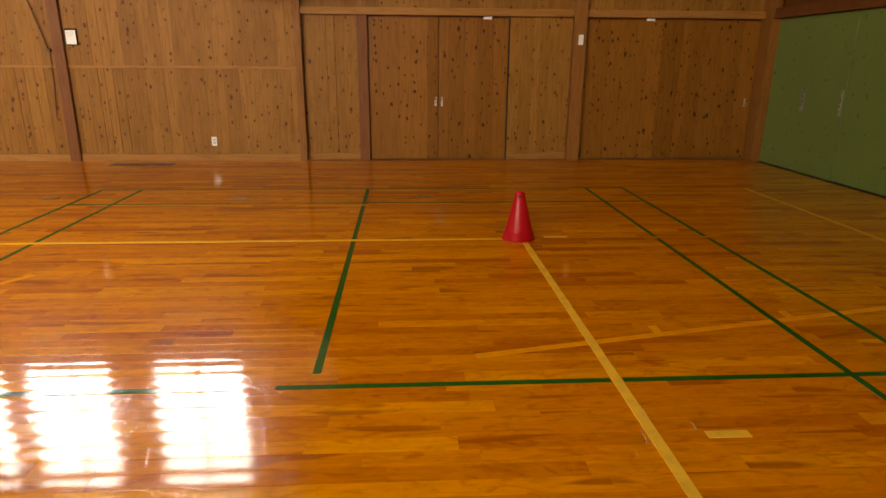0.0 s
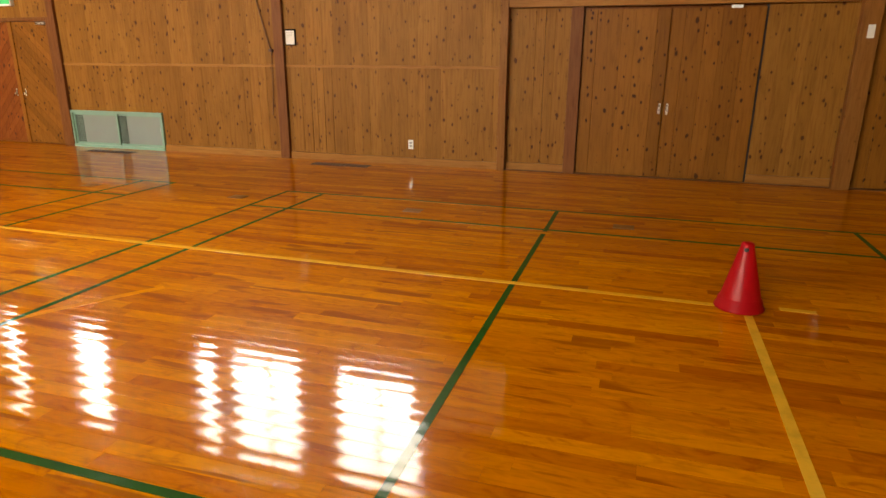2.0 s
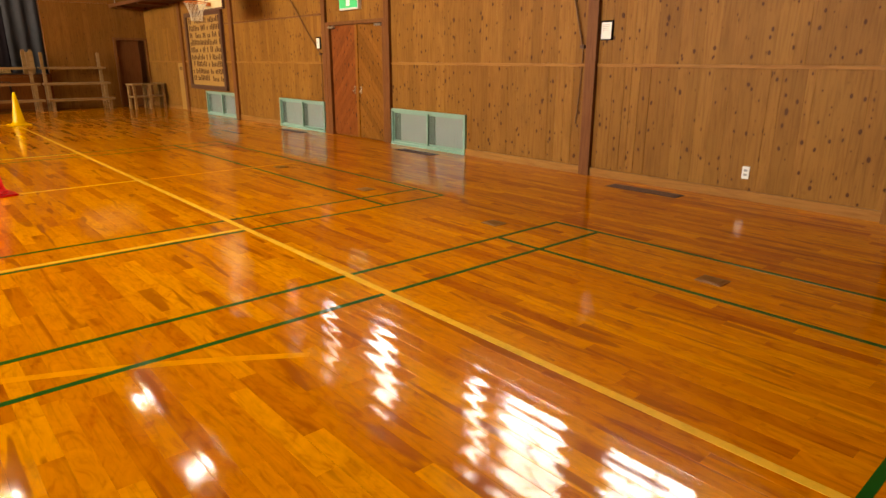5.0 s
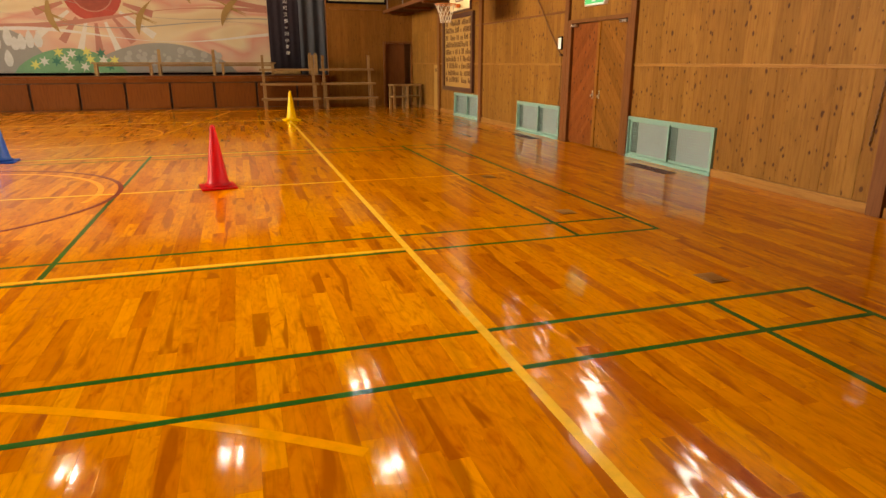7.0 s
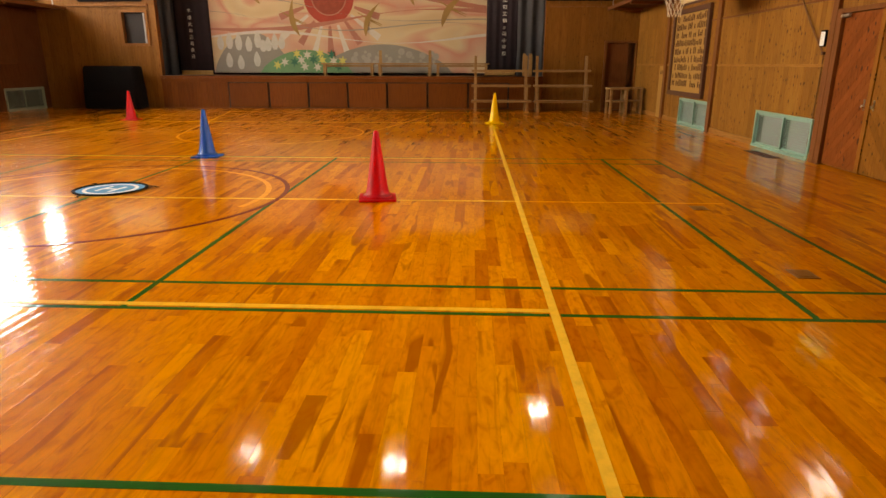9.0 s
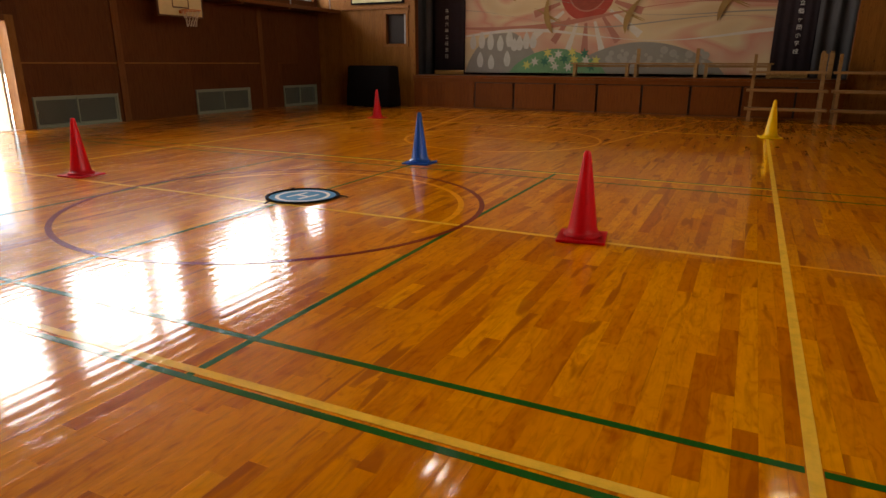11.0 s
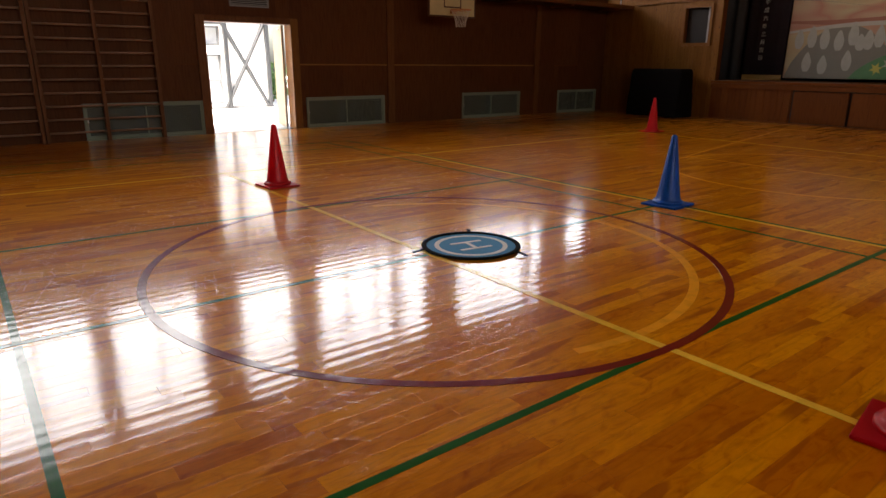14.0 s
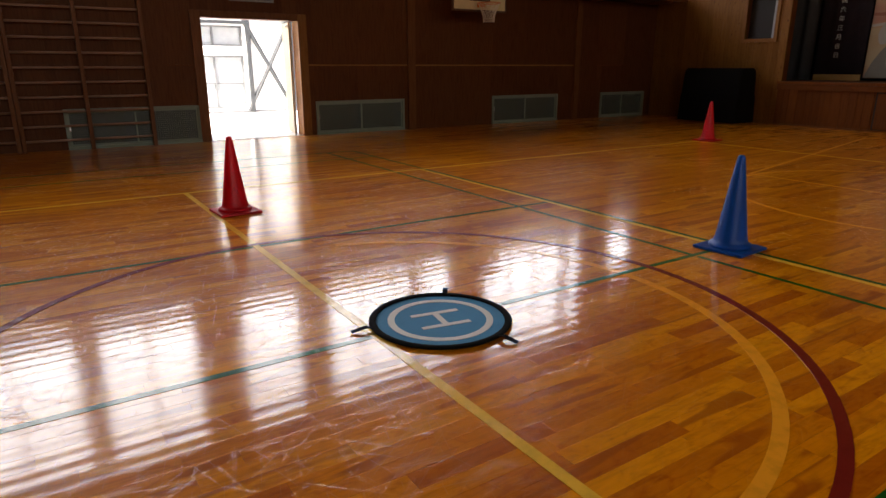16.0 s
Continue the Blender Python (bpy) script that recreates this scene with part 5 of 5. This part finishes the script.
for a, b, c, d in ((-0.40, 0.40, -0.19, -0.16), (-0.40, 0.40, 0.16, 0.19), (-0.40, -0.37, -0.16, 0.16), (0.37, 0.40, -0.16, 0.16)):
    part("frame", box(a, b, 0.0, 0.04, c, d, 0.003), M_GREYSTEEL, vg)
part("backing", box(-0.37, 0.37, 0.0, 0.006, -0.16, 0.16), M_DARK, vg)
for k in range(9):
    part("slat", box(-0.37, 0.37, 0.008, 0.030, -0.15 + 0.034 * k, -0.135 + 0.034 * k), M_GREYSTEEL, vg)
# ---- ceiling lamps ----
LAMP_GLOW, nt, b = mat("lamp_glow")
b.inputs["Emission Color"].default_value = (1.0, 0.95, 0.85, 1)
b.inputs["Emission Strength"].default_value = 5.5
for x, y in ((-14.55, 6.45), (-11.15, 6.45), (-12.4, 3.55), (-12.65, 0.55)):
    la = thing("ceiling_lamp", "round high-bay lamp hanging from the ceiling", "lamp", x, y, 6.0, group="high-bay lamps")
    part("shade", lathe([(0.10, 0.30), (0.14, 0.26), (0.24, 0.02), (0.25, 0.0), (0.235, 0.002), (0.13, 0.25)], 28, False), M_GREYSTEEL, la, "", True)
    part("bulb", lathe([(0.03, 0.22), (0.10, 0.16), (0.12, 0.09), (0.08, 0.03), (0.01, 0.01)], 20), LAMP_GLOW, la, "glowing bulb", True)
    part("rod", tube([(0, 0, 0.26), (0, 0, 0.905)], 0.012), M_GREYSTEEL, la)

# ---- outside the open door ----
gm = box(-60, 40, -80, -8.76, -0.5, -0.14)
solid("ground", gm, M_CONCRETE, "pale sunlit concrete yard", "ground", "structure")
solid("step", box(-12.2, -9.3, -9.9, -8.76, -0.139, -0.03, 0.01), M_CONCRETE, "pale concrete door step", "step", "structure")
hb = thing("school_building", "white rendered school building with curtained windows and braces", "building", 0, 0, -0.139)
bm = bmesh.new()
for a, b, c, d in wall_cells(-14.9, 6.0, 0.0, 6.5, [(-13.25, -11.4, 0.15, 1.78), (-13.25, -11.4, 2.05, 2.68), (-10.9, -9.1, 0.15, 1.78), (-10.9, -9.1, 2.05, 2.68)]):
    add_box(bm, a, b, -17.9, -17.5, c, d)
bmesh.ops.recalc_face_normals(bm, faces=bm.faces)
part("wall", bm, M_RENDER, hb, "white rendered wall")
part("end_wall", box(-14.9, -14.5, -26, -17.9, 0, 6.5), M_RENDER, hb)
part("roof", box(-15.2, 6.3, -26, -17.2, 6.5, 6.7), M_GREYSTEEL, hb)
part("plinth", box(-14.95, 6.0, -17.5, -17.46, 0.0, 0.07), M_YARDFRAME, hb, "grey plinth")
part("brace_beam", box(-13.3, -8.9, -17.49, -17.38, 2.72, 2.82, 0.004), M_YARDSTEEL, hb)
for x0 in (-13.25, -10.9):
    for z0, z1 in ((0.15, 1.78), (2.05, 2.68)):
        w = part("window", box(x0, x0 + 1.85, -17.72, -17.70, z0, z1), M_WINGLASS, hb, "curtained window pane")
        for a, b, c, d in ((x0, x0 + 0.06, z0, z1), (x0 + 1.79, x0 + 1.85, z0, z1), (x0 + 0.06, x0 + 1.79, z0, z0 + 0.06), (x0 + 0.06, x0 + 1.79, z1 - 0.06, z1),
                           (x0 + 0.90, x0 + 0.95, z0 + 0.06, z1 - 0.06), *(((x0 + 0.06, x0 + 0.90, z0 + 0.75, z0 + 0.79), (x0 + 0.95, x0 + 1.79, z0 + 0.75, z0 + 0.79)) if z1 < 2 else ())):
            part("window_frame", box(a, b, -17.70, -17.62, c, d), M_YARDFRAME, w)
for pts in (((-13.25, 2.85), (-14.75, 0.05)), ((-14.75, 2.85), (-13.25, 0.05))):
    (xa, za), (xb, zb) = pts
    part("brace", tube([(xa, -17.42, za), (xb, -17.42, zb)], 0.065, 6), M_YARDSTEEL, hb, "grey steel cross brace")
for x in (-13.38, -14.82):
    part("brace_post", box(x - 0.06, x + 0.06, -17.49, -17.36, 0.0, 6.4, 0.004), M_YARDSTEEL, hb, "grey steel brace post")
part("brace_beam", box(-14.76, -13.44, -17.48, -17.37, 2.86, 2.98, 0.004), M_YARDSTEEL, hb)


def shrub(x, y, w, h, seed):
    rng = random.Random(seed)
    s = thing("garden_shrub", "leafy green shrub in the yard", "shrub", x, y, -0.139, group="shrubs outside")
    for k in range(4):
        part("stem", tube([(0, 0, 0), (rng.uniform(-.2, .2) * w, rng.uniform(-.2, .2) * w, h * 0.4), (rng.uniform(-.4, .4) * w, rng.uniform(-.4, .4) * w, h * 0.75)], 0.025, 6), M_CORD, s)
    vs, fs = [], []
    for k in range(900):
        a, q = rng.uniform(0, 2 * math.pi), rng.random() ** 0.5
        z = h * (0.12 + 0.88 * rng.random())
        rr = 0.5 * w * q * (0.75 + 0.35 * math.sin(3 * a + seed)) * math.sin(math.pi * min(0.95, z / h + 0.05)) ** 0.5
        c = Vector((rr * math.cos(a), rr * math.sin(a), z))
        m = Euler((rng.uniform(0, 3), rng.uniform(0, 3), rng.uniform(0, 6))).to_matrix()
        l = rng.uniform(0.06, 0.13)
        i = len(vs)
        vs += [tuple(c + m @ Vector(p)) for p in ((-l, 0, 0), (0, l * 0.45, 0.01), (l, 0, 0), (0, -l * 0.45, 0.01))]
        fs.append((i, i + 1, i + 2, i + 3))
    me = bpy.data.meshes.new("crown")
    me.from_pydata(vs, [], fs)
    me.materials.append(M_LEAF)
    cr = new("crown", me)
    cr.parent = s


shrub(-16.2, -20.5, 1.9, 1.0, 3)
shrub(-17.6, -24.0, 3.2, 1.5, 5)
shrub(-16.6, -27.0, 2.6, 2.0, 8)

# ---- floor boards ----
ROW, LENGTHS = 0.0905, (0.45, 0.60, 0.75, 0.90, 1.05, 1.20)


def floor_board_mesh(length):
    bm = bmesh.new()
    a, w, c = length / 2 - 0.0001, ROW / 2 - 0.0001, 0.0007
    lo = [bm.verts.new(p) for p in ((-a, -w, -0.019), (a, -w, -0.019), (a, w, -0.019), (-a, w, -0.019))]
    md = [bm.verts.new(p) for p in ((-a, -w, -0.0006), (a, -w, -0.0006), (a, w, -0.0006), (-a, w, -0.0006))]
    hi = [bm.verts.new(p) for p in ((-a + c, -w + c, 0), (a - c, -w + c, 0), (a - c, w - c, 0), (-a + c, w - c, 0))]
    for p, q in ((lo, md), (md, hi)):
        for i in range(4):
            bm.faces.new((p[i], p[(i + 1) % 4], q[(i + 1) % 4], q[i]))
    bm.faces.new(hi)
    bmesh.ops.recalc_face_normals(bm, faces=bm.faces)
    return as_mesh("floor_board", bm, M_FLOOR_PIECE)


PIECE = {l: floor_board_mesh(l) for l in LENGTHS}
rng = random.Random(11)
verts, faces, single = [], [], 0
row, y = 0, -8.52
while y < 9.80:
    x = -21.84 - rng.uniform(0, 1.0)
    while x < 5.12:
        l = rng.choice(LENGTHS)
        xm, ym = x + l / 2, y + ROW / 2
        tilt = rng.gauss(0, 0.0034)
        lift = rng.uniform(-0.0002, 0.0002)
        if -6.6 < xm < -2.2 and 1.6 < ym < 5.4 and single < 300 and x > -21.8:
            ob = new("floor_board", PIECE[l])
            ob.parent = slab
            ob.matrix_basis = pose(xm, ym, lift, math.degrees(tilt), 0, 0)
            single += 1
        else:
            a, w, c, i = l / 2 - 0.0001, ROW / 2 - 0.0001, 0.0007, len(verts)
            for px, py, pz in ((-a, -w, -0.0006), (a, -w, -0.0006), (a, w, -0.0006), (-a, w, -0.0006),
                               (-a + c, -w + c, 0), (a - c, -w + c, 0), (a - c, w - c, 0), (-a + c, w - c, 0)):
                verts.append((xm + px, ym + py, pz + lift + py * tilt))
            faces += [(i + 4, i + 5, i + 6, i + 7), (i, i + 1, i + 5, i + 4), (i + 1, i + 2, i + 6, i + 5), (i + 2, i + 3, i + 7, i + 6), (i + 3, i, i + 4, i + 7)]
        x += l
    y += ROW
me = bpy.data.meshes.new("floor_boards")
me.from_pydata(verts, [], faces)
me.materials.append(M_FLOOR)
fb = new("floor_boards", me)
fb.parent = slab
tagged(fb, "narrow varnished boards of the hall floor", kind="stuff")
